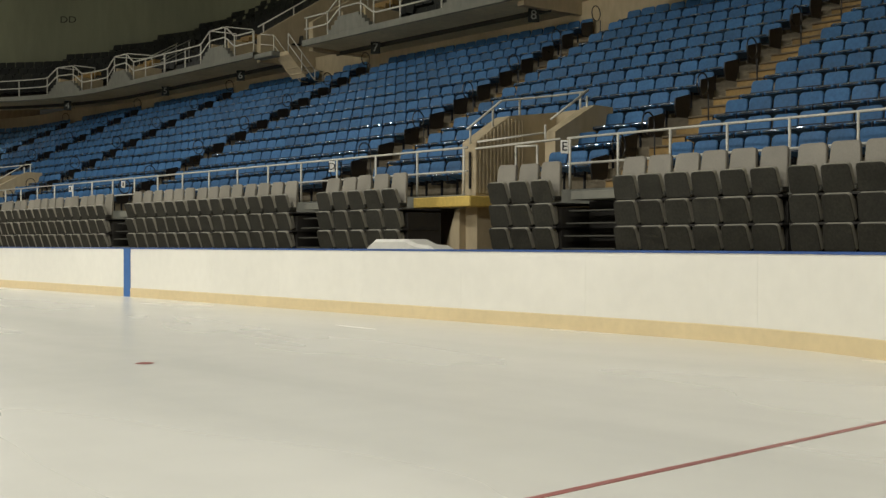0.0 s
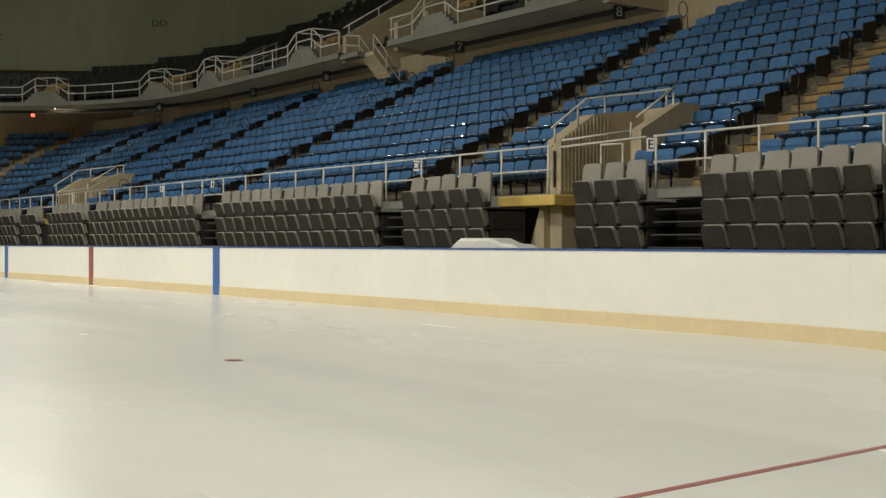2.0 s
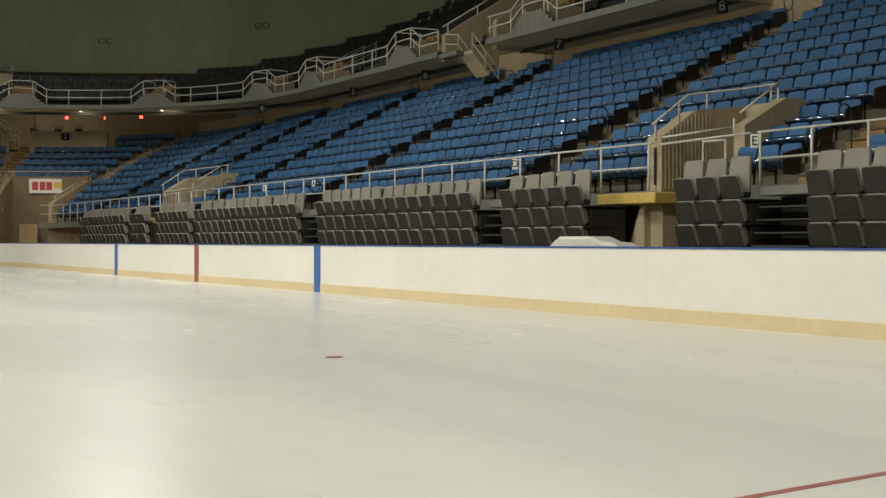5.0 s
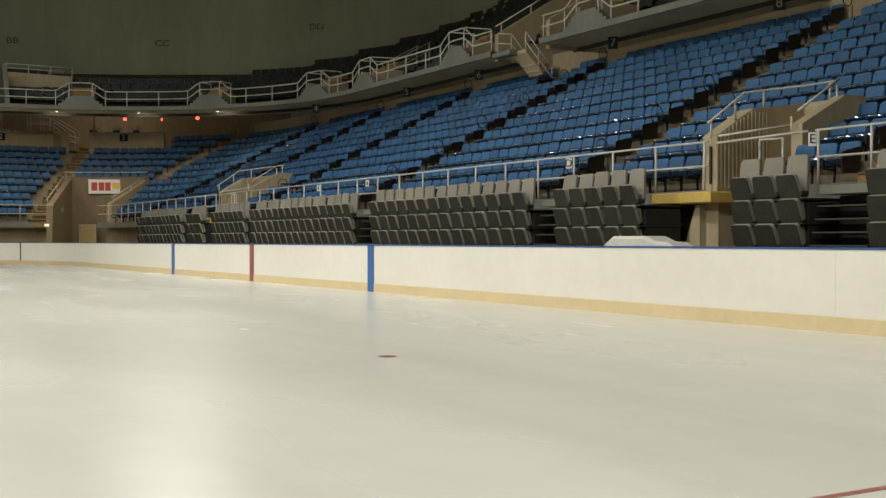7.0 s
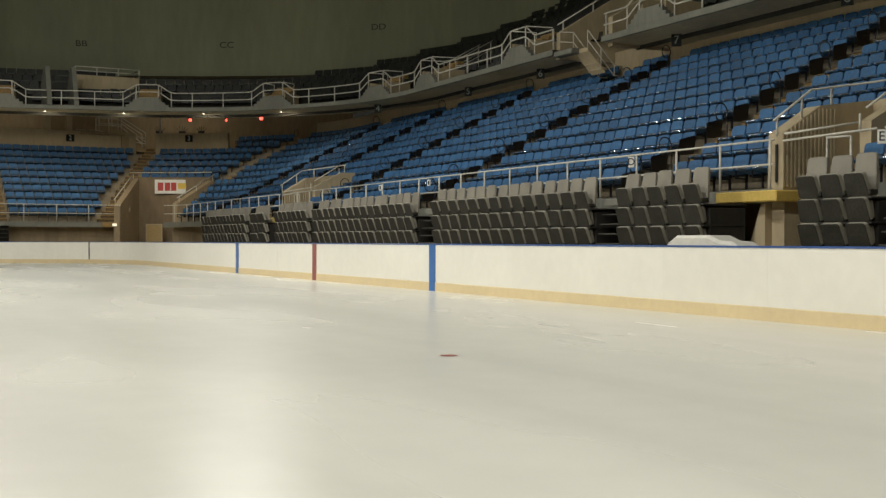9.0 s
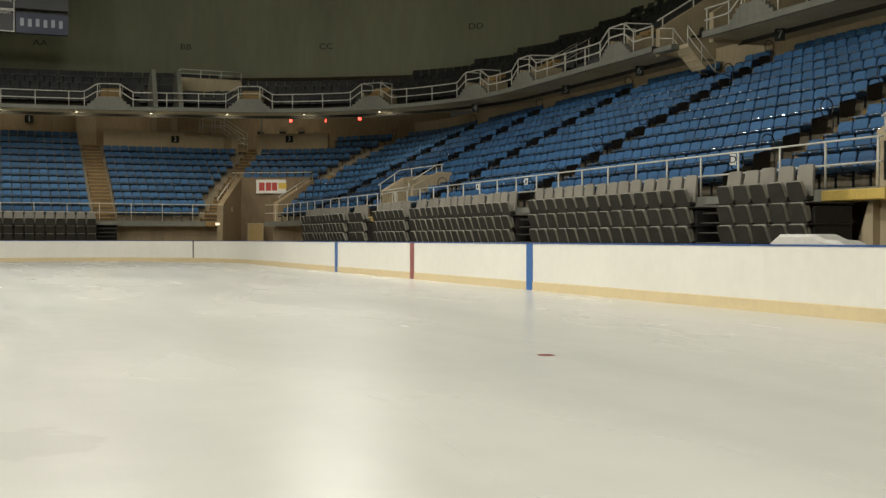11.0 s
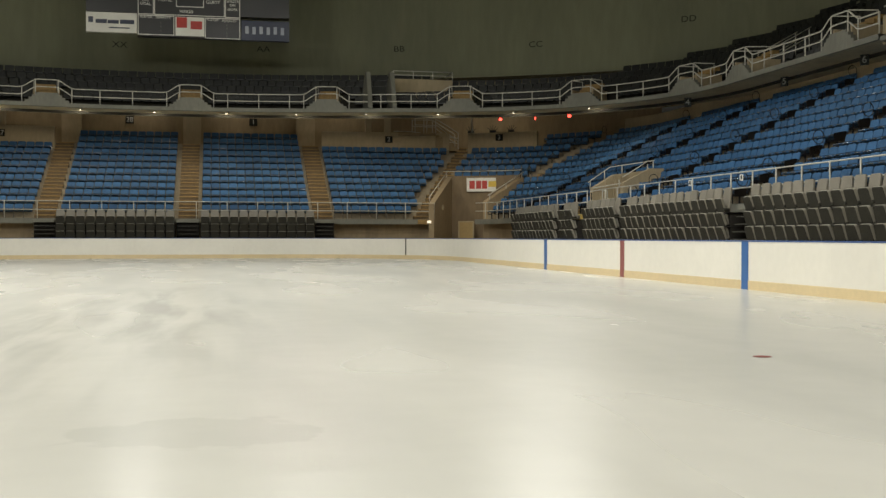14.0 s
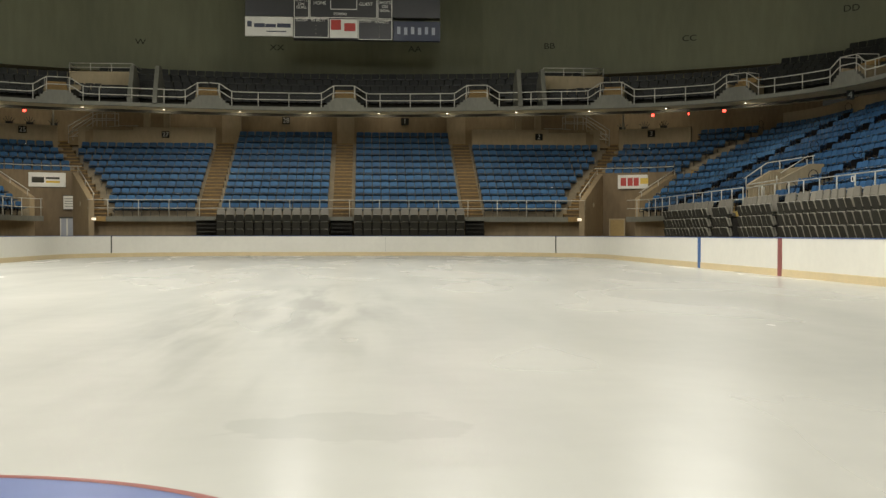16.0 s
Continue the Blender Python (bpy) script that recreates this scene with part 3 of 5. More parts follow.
# round hall wall and dome
hall = Shape()
hw = [((HALL_R * math.cos(a), MID_Y + HALL_R * math.sin(a)), (math.cos(a), math.sin(a))) for a in np.radians(np.arange(0, 361, 3))]
hall.sweep(hw, [(0.0, 11.3), (0.0, 17.5)])
hall_ob = solid("wall_hall", hall, "dark olive-green round wall of the arena", "wall", GREEN, kind="structure")
dome = Shape()
dome.sweep(hw, [(0.0, 17.5), (-6.0, 20.5), (-14.0, 23.0), (-24.0, 24.8), (-36.0, 25.8), (-43.49, 26.0)])
solid("ceiling", dome, "dark domed arena ceiling", "ceiling", GREEN, kind="structure")

# ---------------------------------------------------------------- blue seats
def rounded(w, z0, z1, r, n=3):
    """An outline with round upper corners and cut lower ones."""
    h = w / 2
    pts = [(-h + 0.03, z0), (h - 0.03, z0), (h, z0 + 0.03)]
    for i in range(n + 1):
        a = radians(90 * i / n)
        pts.append((h - r + r * math.cos(a), z1 - r + r * math.sin(a)))
    for i in range(n + 1):
        a = radians(90 + 90 * i / n)
        pts.append((-h + r + r * math.cos(a), z1 - r + r * math.sin(a)))
    pts.append((-h, z0 + 0.03))
    return pts


def lean(deg, y, z):
    return Matrix.Translation((0, y, z)) @ Matrix.Rotation(radians(deg), 4, "X")


# local frame of a seat: x along the row, y to the back, z up from the tread
BLUE_BACK = Shape().prism(rounded(0.474, 0.15, 0.442, 0.075, 4), 0.03, inset=0.07, lift=0.012, m=lean(-12, 0.60, 0.40))
BLUE_PAN = Shape().prism(rounded(0.44, 0.0, 0.40, 0.05), 0.035, inset=0.06, lift=0.015, m=lean(79, 0.60, 0.415)).tube([(-0.19, 0.235, 0.498), (-0.10, 0.211, 0.502), (0, 0.203, 0.503), (0.10, 0.211, 0.502), (0.19, 0.235, 0.498)], 0.02, 10, 1)
# last box: dark sheet added to paint the shade band below the backrest
BLUE_LEG = Shape().cbox((-0.262, 0.26, 0.500), (-0.226, 0.60, 0.528), 0.010).box((-0.252, 0.52, 0.0), (-0.236, 0.58, 0.51)).box((-0.252, 0.24, 0.30), (-0.236, 0.58, 0.34)).box((-0.252, 0.24, 0.32), (-0.236, 0.28, 0.505)).box((-0.235, 0.625, 0.36), (0.235, 0.645, 0.60))
back_me = BLUE_BACK.mesh("backrest", BLUE)
pan_me = BLUE_PAN.mesh("seat_pan", BLUE, LIP)
leg_me = BLUE_LEG.mesh("armrest", ARMM)
SEAT_ALL = Shape().merge(BLUE_BACK, Matrix()).merge(BLUE_PAN, Matrix(), [0, 3]).merge(BLUE_LEG, Matrix(), [1])

END_PANEL = Shape().add([(x, y, z) for x in (-0.014, 0.014) for y, z in ((0.18, 0.22), (0.60, 0.22), (0.68, 0.68), (0.60, 0.71), (0.48, 0.68), (0.16, 0.60), (0.14, 0.44))], [(6, 5, 4, 3, 2, 1, 0), (7, 8, 9, 10, 11, 12, 13)] + [(i, (i + 1) % 7, 7 + (i + 1) % 7, 7 + i) for i in range(7)])
A23 = 76.5
AISLES_E = (9.68, 18.3, 29.3, 38.75, 47.2, 55.45)
HALF_AISLE = 0.55
PITCH = 0.515
h = HALF_AISLE
SECTIONS = [[("E", a + h, b - h)] for a, b in zip((0.5,) + AISLES_E[:-1], AISLES_E)]
SECTIONS.append([("E", 55.5 + h, CY), ("NE", 0, 42)])
SECTIONS.append([("NE", 24, 86)])
SECTIONS.append([("NE", 60, 90), ("N", CX, 8.45)])
SECTIONS += [[("N", 7.15, 0.72)], [("N", -0.55, -7.1)]]
SECTIONS.append([("N", -8.4, -CX), ("NW", 90, 120)])
SECTIONS.append([("NW", 94, 156)])
SECTIONS.append([("NW", 138, 180), ("W", CY, 44.0)])
LOW_BACK = (8, 11)


def seat_free(p, k):
    """False where a stair opening takes the place of a seat."""
    if k >= ROWS - 2 and p[0] > 20 and 31.4 < p[1] < 32.8:
        return False
    for a, b in (VOM_E, VOM_F):
        if k < 3 and p[0] > 17 and a - 0.30 < p[1] < b + 0.5 and not (k < 2 and p[1] < a - 0.12):
            return False
    ang = math.degrees(math.atan2(p[1] - CY, abs(p[0]) - CX))
    off = math.hypot(max(0, abs(p[0]) - CX), p[1] - CY) - DECK_R if p[1] > CY else 0
    if p[1] > CY and i in (6, 7, 12, 13):
        lane = (ang - fan_aisle(off)) * radians(1) * (DECK_R + off)
        if k >= VOM_ROW and abs(lane) < 0.66 or (lane > 0) != (i in (7, 12)):
            return False
        if k >= ROWS - 2 and i in (7, 12) and ang > 47:
            return False
    if p[1] > CY and ang > 44:
        mid = corner_aisle(off)
        if abs(abs(p[0]) - mid) < 0.62 or (abs(p[0]) > mid) != (i in (7, 12)):
            return False
    if k < VOM_ROW and p[1] > CY and VOM_DEG[0] - 4 < ang and abs(p[0]) > corner_aisle(off):
        return False
    return True


def corner_aisle(off):
    """How far out the slanting corner aisle lies at an offset from the walkway's edge."""
    return 13.4 + 0.50 * off


def fan_aisle(off):
    """The bearing of the other corner aisle, which swings towards the side as it climbs."""
    return 37.0 - 8.5 * (off - 4.3) / 4.8


single = 0
for i, sec in enumerate(SECTIONS):
    bulk = Shape()
    for k in range(ROWS if i not in LOW_BACK else ROWS - 2):
        for p, q in bowl_seats(sec, 0.3 + TREAD * k, PITCH, 1.0 if i in (6, 8) else 0.0 if i in (11,) else 0.5):
            if not seat_free(p, k):
                continue
            m = stand(p, q, row_z(k)) @ pose(0, 0.0, 0, random.uniform(-0.8, 0.8), 0, random.uniform(-0.6, 0.6))
            if p[0] > 0 and p[1] < 16.2 and single < 312:
                seat = thing("stadium_seat", m, "blue plastic stadium seat on black iron standards", "seat", "blue stadium seats")
                part("backrest", back_me, seat)
                part("seat_pan", pan_me, seat)
                part("armrest", leg_me, seat, "black iron armrest and standard with a dark shade sheet")
                single += 1
            else:
                bulk.merge(SEAT_ALL, m)
        ends = bowl_seats(sec, 0.3 + TREAD * k, PITCH)
        for (p, q), side in ((ends[0], 1),):
            if seat_free(p, k) and sec[0][0] != "N":
                bulk.merge(END_PANEL, stand(p, q, row_z(k)) @ Matrix.Translation((0.262 * side, 0, 0 if i < 3 else 0.13)) @ Matrix.Diagonal((1, 1, 1, 1) if i < 3 else (1, 0.85, 0.68, 1)), [2])
    if bulk.v:
        solid("stadium_seats", bulk, "rows of blue plastic stadium seats on black standards", "seats", BLUE, ARMM, BLACKM, LIP, kind="stuff", group="blue stadium seats")

# ---------------------------------------------------------------- aisle stairs and their hoops
# dark tread slabs band the ochre risers
step_me = Shape().box((-h, 0.0, 0.0), (h, 0.40, 0.185)).cbox((-h, -0.035, 0.185), (h, 0.40, 0.225), 0.008, 1).mesh("step", OCHRE, STEPTOP)
tread_me = Shape().box((-h, -0.01, 0.22), (h, 0.05, RISE - 0.035)).cbox((-h, -0.045, RISE - 0.035), (h, 0.06, RISE + 0.006), 0.008, 1).mesh("step", OCHRE, STEPTOP)
# far-stand steps: darker brown risers under ochre nosings
step_far = Shape().box((-h, 0.0, 0.0), (h, 0.40, 0.165)).cbox((-h, -0.035, 0.165), (h, 0.40, 0.225), 0.008, 1).mesh("step", BROWNRISER, OCHRE)
tread_far = Shape().box((-h, -0.01, 0.22), (h, 0.05, RISE - 0.055)).cbox((-h, -0.045, RISE - 0.055), (h, 0.06, RISE + 0.006), 0.008, 1).mesh("step", BROWNRISER, OCHRE)
hoop = Shape().tube([(0, 0.0, 0.0), (0, 0.0, 0.62)], 0.016, 6)
hoop_me = hoop.mesh("post", BLACKM)
loop_me = Shape().tube([(0, -0.19 + 0.19 * math.cos(a), 0.80 + 0.225 * math.sin(a)) for a in np.radians(np.arange(-60, 300, 24))], 0.016, 6, closed=True).mesh("hoop", BLACKM)


def aisle(kind, u, first=0, hoops=True):
    """One flight of ochre steps through the rows, with black hoop grips on every second row."""
    stairs = thing("aisle_stairs", Matrix(), "ochre-painted concrete aisle steps between blue seats", "stairs", "aisle stairs")
    def spot(o):
        deg = u if u is not None else fan_aisle(o) if kind == "NE" else 180 - fan_aisle(o)
        return bowl_piece(kind, deg, deg, o)[0](deg)

    for k in range(first, ROWS):
        if k < ROWS - 1:
            p, q = spot(0.3 + TREAD * k + 0.40)
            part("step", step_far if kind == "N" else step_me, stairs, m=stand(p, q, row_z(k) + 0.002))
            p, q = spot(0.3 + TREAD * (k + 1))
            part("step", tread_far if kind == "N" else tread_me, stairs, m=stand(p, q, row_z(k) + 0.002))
        if hoops and k % 2 == 1 or k == 0 and hoops:
            p, q = spot(0.3 + TREAD * k + 0.3)
            grip = thing("aisle_handrail", stand(p, q, row_z(k)), "black iron hoop handrail standing in an aisle", "handrail", "aisle handrails")
            part("post", hoop_me, grip)
            part("hoop", loop_me, grip)


for y in AISLES_E:
    aisle("E", y)
aisle("NE", None, VOM_ROW)
for x in (7.8, 0.08, -7.75):
    aisle("N", x, hoops=False)
for s_ in (1, -1):
    stairs = thing("aisle_stairs", Matrix(), "ochre-painted concrete aisle steps slanting to the corner", "stairs", "aisle stairs")
    for k in range(ROWS - 1):
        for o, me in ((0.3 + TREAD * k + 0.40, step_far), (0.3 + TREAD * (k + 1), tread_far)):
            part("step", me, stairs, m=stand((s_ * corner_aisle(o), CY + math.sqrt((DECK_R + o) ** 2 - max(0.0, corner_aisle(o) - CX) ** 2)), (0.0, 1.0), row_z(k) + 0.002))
aisle("NW", None, VOM_ROW)

# low tan walls behind the shorter sections
for pieces in ([("NE", 48, A23 - 5.5)], [("NE", 77, 90), ("N", CX, 8.5)], [("N", -8.3, -CX), ("NW", 90, 103)], [("NW", 180 - A23 + 5.5, 132)]):
    wall = Shape().sweep(bowl_points(pieces, 0.0), [(8.97, 6.4), (8.97, 8.10), (9.2, 8.10), (9.2, 6.4)], closed=True)
    solid("parapet_wall", wall, "low tan wall behind the last blue row", "wall", TAN, kind="structure")
pillar = Shape().cbox((-0.2, -0.2, 5.8), (0.2, 0.2, 12.0), 0.03)
pillar_me = pillar.mesh("column", TAN)
for x in (11.65, 12.95, -12.8, -11.5):
    tagged(new("column", pillar_me), "square tan column under the balcony", "column", "balcony columns").location = (x, 71.75, 0)
pier = Shape()
for x, w in ((17.8, 0.5), (-17.8, 0.5), (0.08, 1.2), (7.8, 1.3), (-7.8, 1.3)):
    pier.box((x - w / 2, DECK_Y + end_o + 2.9, 6.9), (x + w / 2, DECK_Y + end_o + 3.15, 12.5))
solid("concourse_piers", pier, "tan piers of the shaded concourse wall", "wall", TAN, kind="structure")

# ---------------------------------------------------------------- railings
def railing(line, z, height, posts, rails=(1.0, 0.5), r=0.024, label="pale painted tube railing along the front walkway", name="railing", every=1.5, first=0.1):
    """A tube railing along plan points, with posts every so often."""
    fence = thing(name, Matrix(), label, "railing", "railings")
    pts = [Vector(p) for p in line]
    for f in rails:
        part("rail", Shape().tube([(p.x, p.y, z + height * f) for p in pts], r, 6).mesh("rail", RAILM, smooth=True), fence)
    run, done = 0.0, []
    nxt = first
    for a, b in zip(pts[:-1], pts[1:]):
        d = (b - a).length
        while nxt <= run + d + 1e-6:
            c = a.lerp(b, (nxt - run) / d)
            done.append(c)
            nxt += every
        run += d
    me = Shape().tube([(0, 0, 0), (0, 0, height)], r * 1.05, 6).mesh("post", RAILM, smooth=True)
    for c in done:
        part("post", me, fence, m=Matrix.Translation((c.x, c.y, z)))
    return fence


RX, RZ = DECK_X + 0.07, DECK_Z + 0.02
railing([(RX, 0.0), (RX, 10.62)], RZ, 0.96, True, every=1.14, first=0.30)
railing([(RX, 13.35), (RX - 0.02, 14.85), (RX, 15.2), (RX, VOM_F[0] - 0.1)], RZ, 0.96, True, every=1.45, first=0.1)
railing([(RX, VOM_F[1] + 0.1), (RX, CY)] + [p for p, q in bowl_points([("NE", 0, VOM_OPEN)], 0.08)], RZ, 0.96, True, every=1.45)
railing([p for p, q in bowl_points([("NE", 89, 90), ("N", CX, -CX), ("NW", 90, 91)], 0.08)], RZ, 0.96, True, every=1.72, first=0.05)
railing([p for p, q in bowl_points([("NW", 180 - VOM_OPEN, 180), ("W", CY, 40)], 0.08)], RZ, 0.96, True, every=1.5)

# ---------------------------------------------------------------- stair openings in the side stand
def side_vomitory(y):
    """Tan walls of a stair opening, with ribbed side wall, rails and a yellow-edged landing."""
    ob = thing("stair_opening", Matrix.Translation((0, y, 0)), "tan concrete stair opening with ribbed wall and pale rails", "stair opening", "stair openings")
    w = VOM_E[1] - VOM_E[0]

    def slab_x(outline, y0, y1):
        return Shape().add([(x, y0, z) for x, z in outline] + [(x, y1, z) for x, z in outline],
                           [tuple(range(len(outline)))[::-1], tuple(range(len(outline), 2 * len(outline)))] + [(i, (i + 1) % len(outline), len(outline) + (i + 1) % len(outline), len(outline) + i) for i in range(len(outline))])

    part("far_wall", slab_x([(17.55, 1.95), (17.58, 3.27), (18.56, 3.86), (20.1, 4.06), (20.1, 1.95)], w, w + 0.42).mesh("far_wall", TAN), ob)
    part("pier", slab_x([(17.55, 0.0), (17.55, 1.95), (19.0, 1.95), (19.0, 0.0)], w - 0.05, w + 0.3).mesh("pier", TAN), ob)
    part("brace", slab_x([(17.38, 0.0), (17.38, 1.9), (17.6, 1.9), (17.6, 0.0)], w + 0.3, w + 0.42).add([(17.39, w + 0.42, 1.9), (17.39, w + 1.15, 0.0), (17.39, w + 0.42, 0.0), (17.6, w + 0.42, 1.9), (17.6, w + 1.15, 0.0), (17.6, w + 0.42, 0.0)], [(0, 1, 2), (5, 4, 3), (0, 3, 4, 1)]).mesh("brace", TAN), ob)
    part("near_wall", slab_x([(18.4, 2.0), (18.4, 3.42), (19.6, 4.05), (20.2, 4.05), (20.2, 2.0)], -0.28, 0.0).mesh("near_wall", TAN), ob)
    part("back_wall", Shape().box((20.0, -0.25, 1.9), (20.22, w + 0.1, 4.05)).mesh("back_wall", TAN), ob)
    for i in range(14):
        x = 17.56 + 0.105 * i
        top = 3.28 + (x - 17.44) * 0.52 if x < 18.5 else 3.86
        part("rib", Shape().cbox((-0.03, -0.035, 2.2), (0.03, 0.0, top - 0.06), 0.012).mesh("rib", TAN), ob, m=Matrix.Translation((x, w, 0)))
    part("slot", Shape().box((17.535, w + 0.14, 2.3), (17.56, w + 0.19, 3.05)).mesh("slot", INK), ob, "dark expansion slot")
    for pts in ([(17.36, w + 0.05, 3.5), (18.35, w + 0.05, 4.17), (20.0, w + 0.05, 4.42), (20.05, 0.35, 4.43)], [(18.45, -0.12, 3.68), (19.6, -0.12, 4.38)], [(17.50, w - 0.1, 3.24), (18.45, 0.0, 3.42)], [(17.37, 0.95, 3.09), (17.37, -1.35, 3.13)], [(17.6, 0.04, 3.09), (17.6, -0.54, 3.07)]):
        part("rail", Shape().tube(pts, 0.024, 6).mesh("rail", RAILM, smooth=True), ob)
    for x, yy, z0, z1 in ((17.45, w + 0.05, 3.2, 3.55), (18.1, w + 0.05, 3.6, 4.0), (18.9, w + 0.05, 3.9, 4.25), (20.05, 0.5, 4.0, 4.43), (18.28, -0.12, 3.2, 3.56), (19.55, -0.12, 3.75, 4.25), (17.6, 0.04, 2.2, 3.09), (17.6, -0.54, 2.2, 3.07)):
        part("post", Shape().tube([(x, yy, z0), (x, yy, z1)], 0.024, 6).mesh("post", RAILM, smooth=True), ob)
    part("landing", Shape().cbox((17.1, w - 0.30, DECK_Z - 0.24), (17.9, w + 1.45, DECK_Z - 0.02), 0.02).mesh("landing", YELLOW), ob, "yellow-painted landing edge")
    # near-black sheet paints the tunnel's darkness
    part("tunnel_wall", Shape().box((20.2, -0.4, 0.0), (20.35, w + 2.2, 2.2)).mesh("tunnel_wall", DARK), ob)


side_vomitory(VOM_E[0])
side_vomitory(VOM_F[0])


def corner_vomitory(s):
    """The wide stair opening in a far corner, mirrored by s."""
    ob = thing("corner_opening", Matrix(), "tan concrete corner stair opening with a white sign", "stair opening", "corner openings")
    c = Vector((CX, CY))

    def at(deg, r):
        a = radians(deg)
        return (s * (c.x + r * math.cos(a)), c.y + r * math.sin(a))

    r0, r1 = DECK_R + 0.0, DECK_R + 0.3 + TREAD * VOM_ROW + 0.05
    for (d0, ra, za), (d1, rb, zb), turn in (((96.5, r0, 3.1), (77.0, r1, 5.0), -1), ((40.5, r0 + 1.2, 3.28), (39.0, r1, 4.85), 1)):
        p0, p1 = at(d0, ra), at(d1, rb)
        q0, q1 = at(d0 + turn * math.degrees(0.32 / ra), ra), at(d1 + turn * math.degrees(0.32 / rb), rb)
        v = [(*p0, 0), (*p1, 0), (*p1, zb), (*p0, za), (*q0, 0), (*q1, 0), (*q1, zb), (*q0, za)]
        part("side_wall", Shape().add(v, [(3, 2, 1, 0), (4, 5, 6, 7), (0, 1, 5, 4), (1, 2, 6, 5), (2, 3, 7, 6), (3, 0, 4, 7)]).mesh("side_wall", CORNERM), ob)
        part("rail", Shape().tube([(*p0, za + 0.33), (*p1, zb + 0.30)], 0.028, 6).mesh("rail", RAILM, smooth=True), ob)
        for f in (0.05, 0.5, 0.95):
            e = [p0[j] + (p1[j] - p0[j]) * f for j in (0, 1)]
            part("post", Shape().tube([(*e, za + (zb - za) * f - 0.02), (*e, za + (zb - za) * f + 0.32)], 0.022, 6).mesh("post", RAILM, smooth=True), ob)
    arc = [(at(d, 0), (s * math.cos(radians(d)), math.sin(radians(d)))) for d in np.linspace(VOM_DEG[0], VOM_DEG[1], 10)]
    # the recess's shade is painted into this wall's colour
    part("back_wall", Shape().sweep(arc, [(r1 - 0.2, 0.0), (r1 - 0.2, 4.98), (r1 + 0.1, 4.98), (r1 + 0.1, 0.0)], closed=True).mesh("back_wall", SHADEBROWN), ob)
    part("rail", Shape().tube([(p[0] + q[0] * (r1 - 0.05), p[1] + q[1] * (r1 - 0.05), 5.28) for p, q in arc], 0.028, 6).mesh("rail", RAILM, smooth=True), ob)
    mid = at(58.5 if s > 0 else 63, r1 - 0.24)
    n = Vector((s * math.cos(radians(67)), math.sin(radians(67))))
    m = stand(mid, (n.x, n.y), 4.41)
    sign = thing("banner_sign", m, "white sponsor sign with coloured shapes on the opening wall", "sign", "corner signs")
    part("board", Shape().cbox((-1.15, -0.10, -0.43), (1.15, -0.04, 0.43), 0.015).mesh("board", WHITE), sign)
    if s > 0:
        for x0, w in ((-0.80, 0.34), (-0.38, 0.32), (-0.01, 0.32)):
            part("red_shape", Shape().box((x0 - w / 2, -0.107, -0.25), (x0 + w / 2, -0.099, 0.25)).mesh("red_shape", REDP), sign, "red shape")
        part("yellow_shape", Shape().box((0.24, -0.107, -0.14), (0.98, -0.099, 0.22)).mesh("yellow_shape", YELP), sign, "yellow shape")
    else:
        for x0, x1, z in ((-0.8, -0.1, 0.0), (0.0, 0.8, 0.1), (0.0, 0.8, -0.12)):
            part("grey_bar", Shape().box((x0, -0.107, z - 0.06 - 0.12 * (x0 < -0.5)), (x1, -0.099, z + 0.06 + 0.1 * (x0 < -0.5))).mesh("grey_bar", YELP if z < 0 else WALLINK), sign, "plain bar of print")
    return ob


corner_vomitory(1)
corner_vomitory(-1)

# doors and light under the corner openings
def tunnel_door(x, y, q, label):
    d = thing("corridor_door", stand((x, y), q, 0.0), label, "door", "corridor doors")
    part("door_leaf", Shape().cbox((-0.45, -0.03, 0.0), (0.45, 0.03, 2.05), 0.008).mesh("door_leaf", DOORM), d)
    part("door_frame", Shape().box((-0.53, -0.05, 0), (-0.46, 0.08, 2.1)).box((0.46, -0.05, 0), (0.53, 0.08, 2.1)).box((-0.53, -0.05, 2.06), (0.53, 0.08, 2.13)).mesh("door_frame", TAN), d)
    part("handle", Shape().box((0.32, -0.09, 1.0), (0.40, -0.03, 1.03)).mesh("handle", STEEL), d)


tunnel_door(16.95, 65.4, (0.6, 0.8), "cream door under the corner stair opening")

def glass_door(x, y, q):
    d = thing("glass_door", stand((x, y), q, 0.0), "pale framed glass door under the corner stair opening", "door", "corridor doors")
    for a, b in ((-0.42, -0.36), (-0.06, 0.02), (0.36, 0.42)):
        part("stile", Shape().cbox((a, -0.04, 0.0), (b, 0.03, 2.12), 0.006).mesh("stile", WHITE), d, "white metal stile")
    part("head", Shape().cbox((-0.46, -0.05, 2.10), (0.46, 0.04, 2.2), 0.006).mesh("head", STEEL), d)
    for a, b in ((-0.36, -0.06), (0.02, 0.36)):
        part("pane", Shape().box((a, -0.01, 0.02), (b, 0.005, 2.1)).mesh("pane", PALEBLUE), d, "pale glass pane")


glass_door(-14.3 - 7.38 * math.cos(radians(72.6)), CY + 7.38 * math.sin(radians(72.6)), (-0.15, 0.99))

# ---------------------------------------------------------------- telescopic grey seat banks
def tapered(w0, w1, z0, z1, r):
    """A rounded outline, w0 wide at the foot and w1 at the head."""
    return [(x * (w0 + (w1 - w0) * (z - z0) / (z1 - z0)) / w1, z) for x, z in rounded(w1, z0, z1, r)]


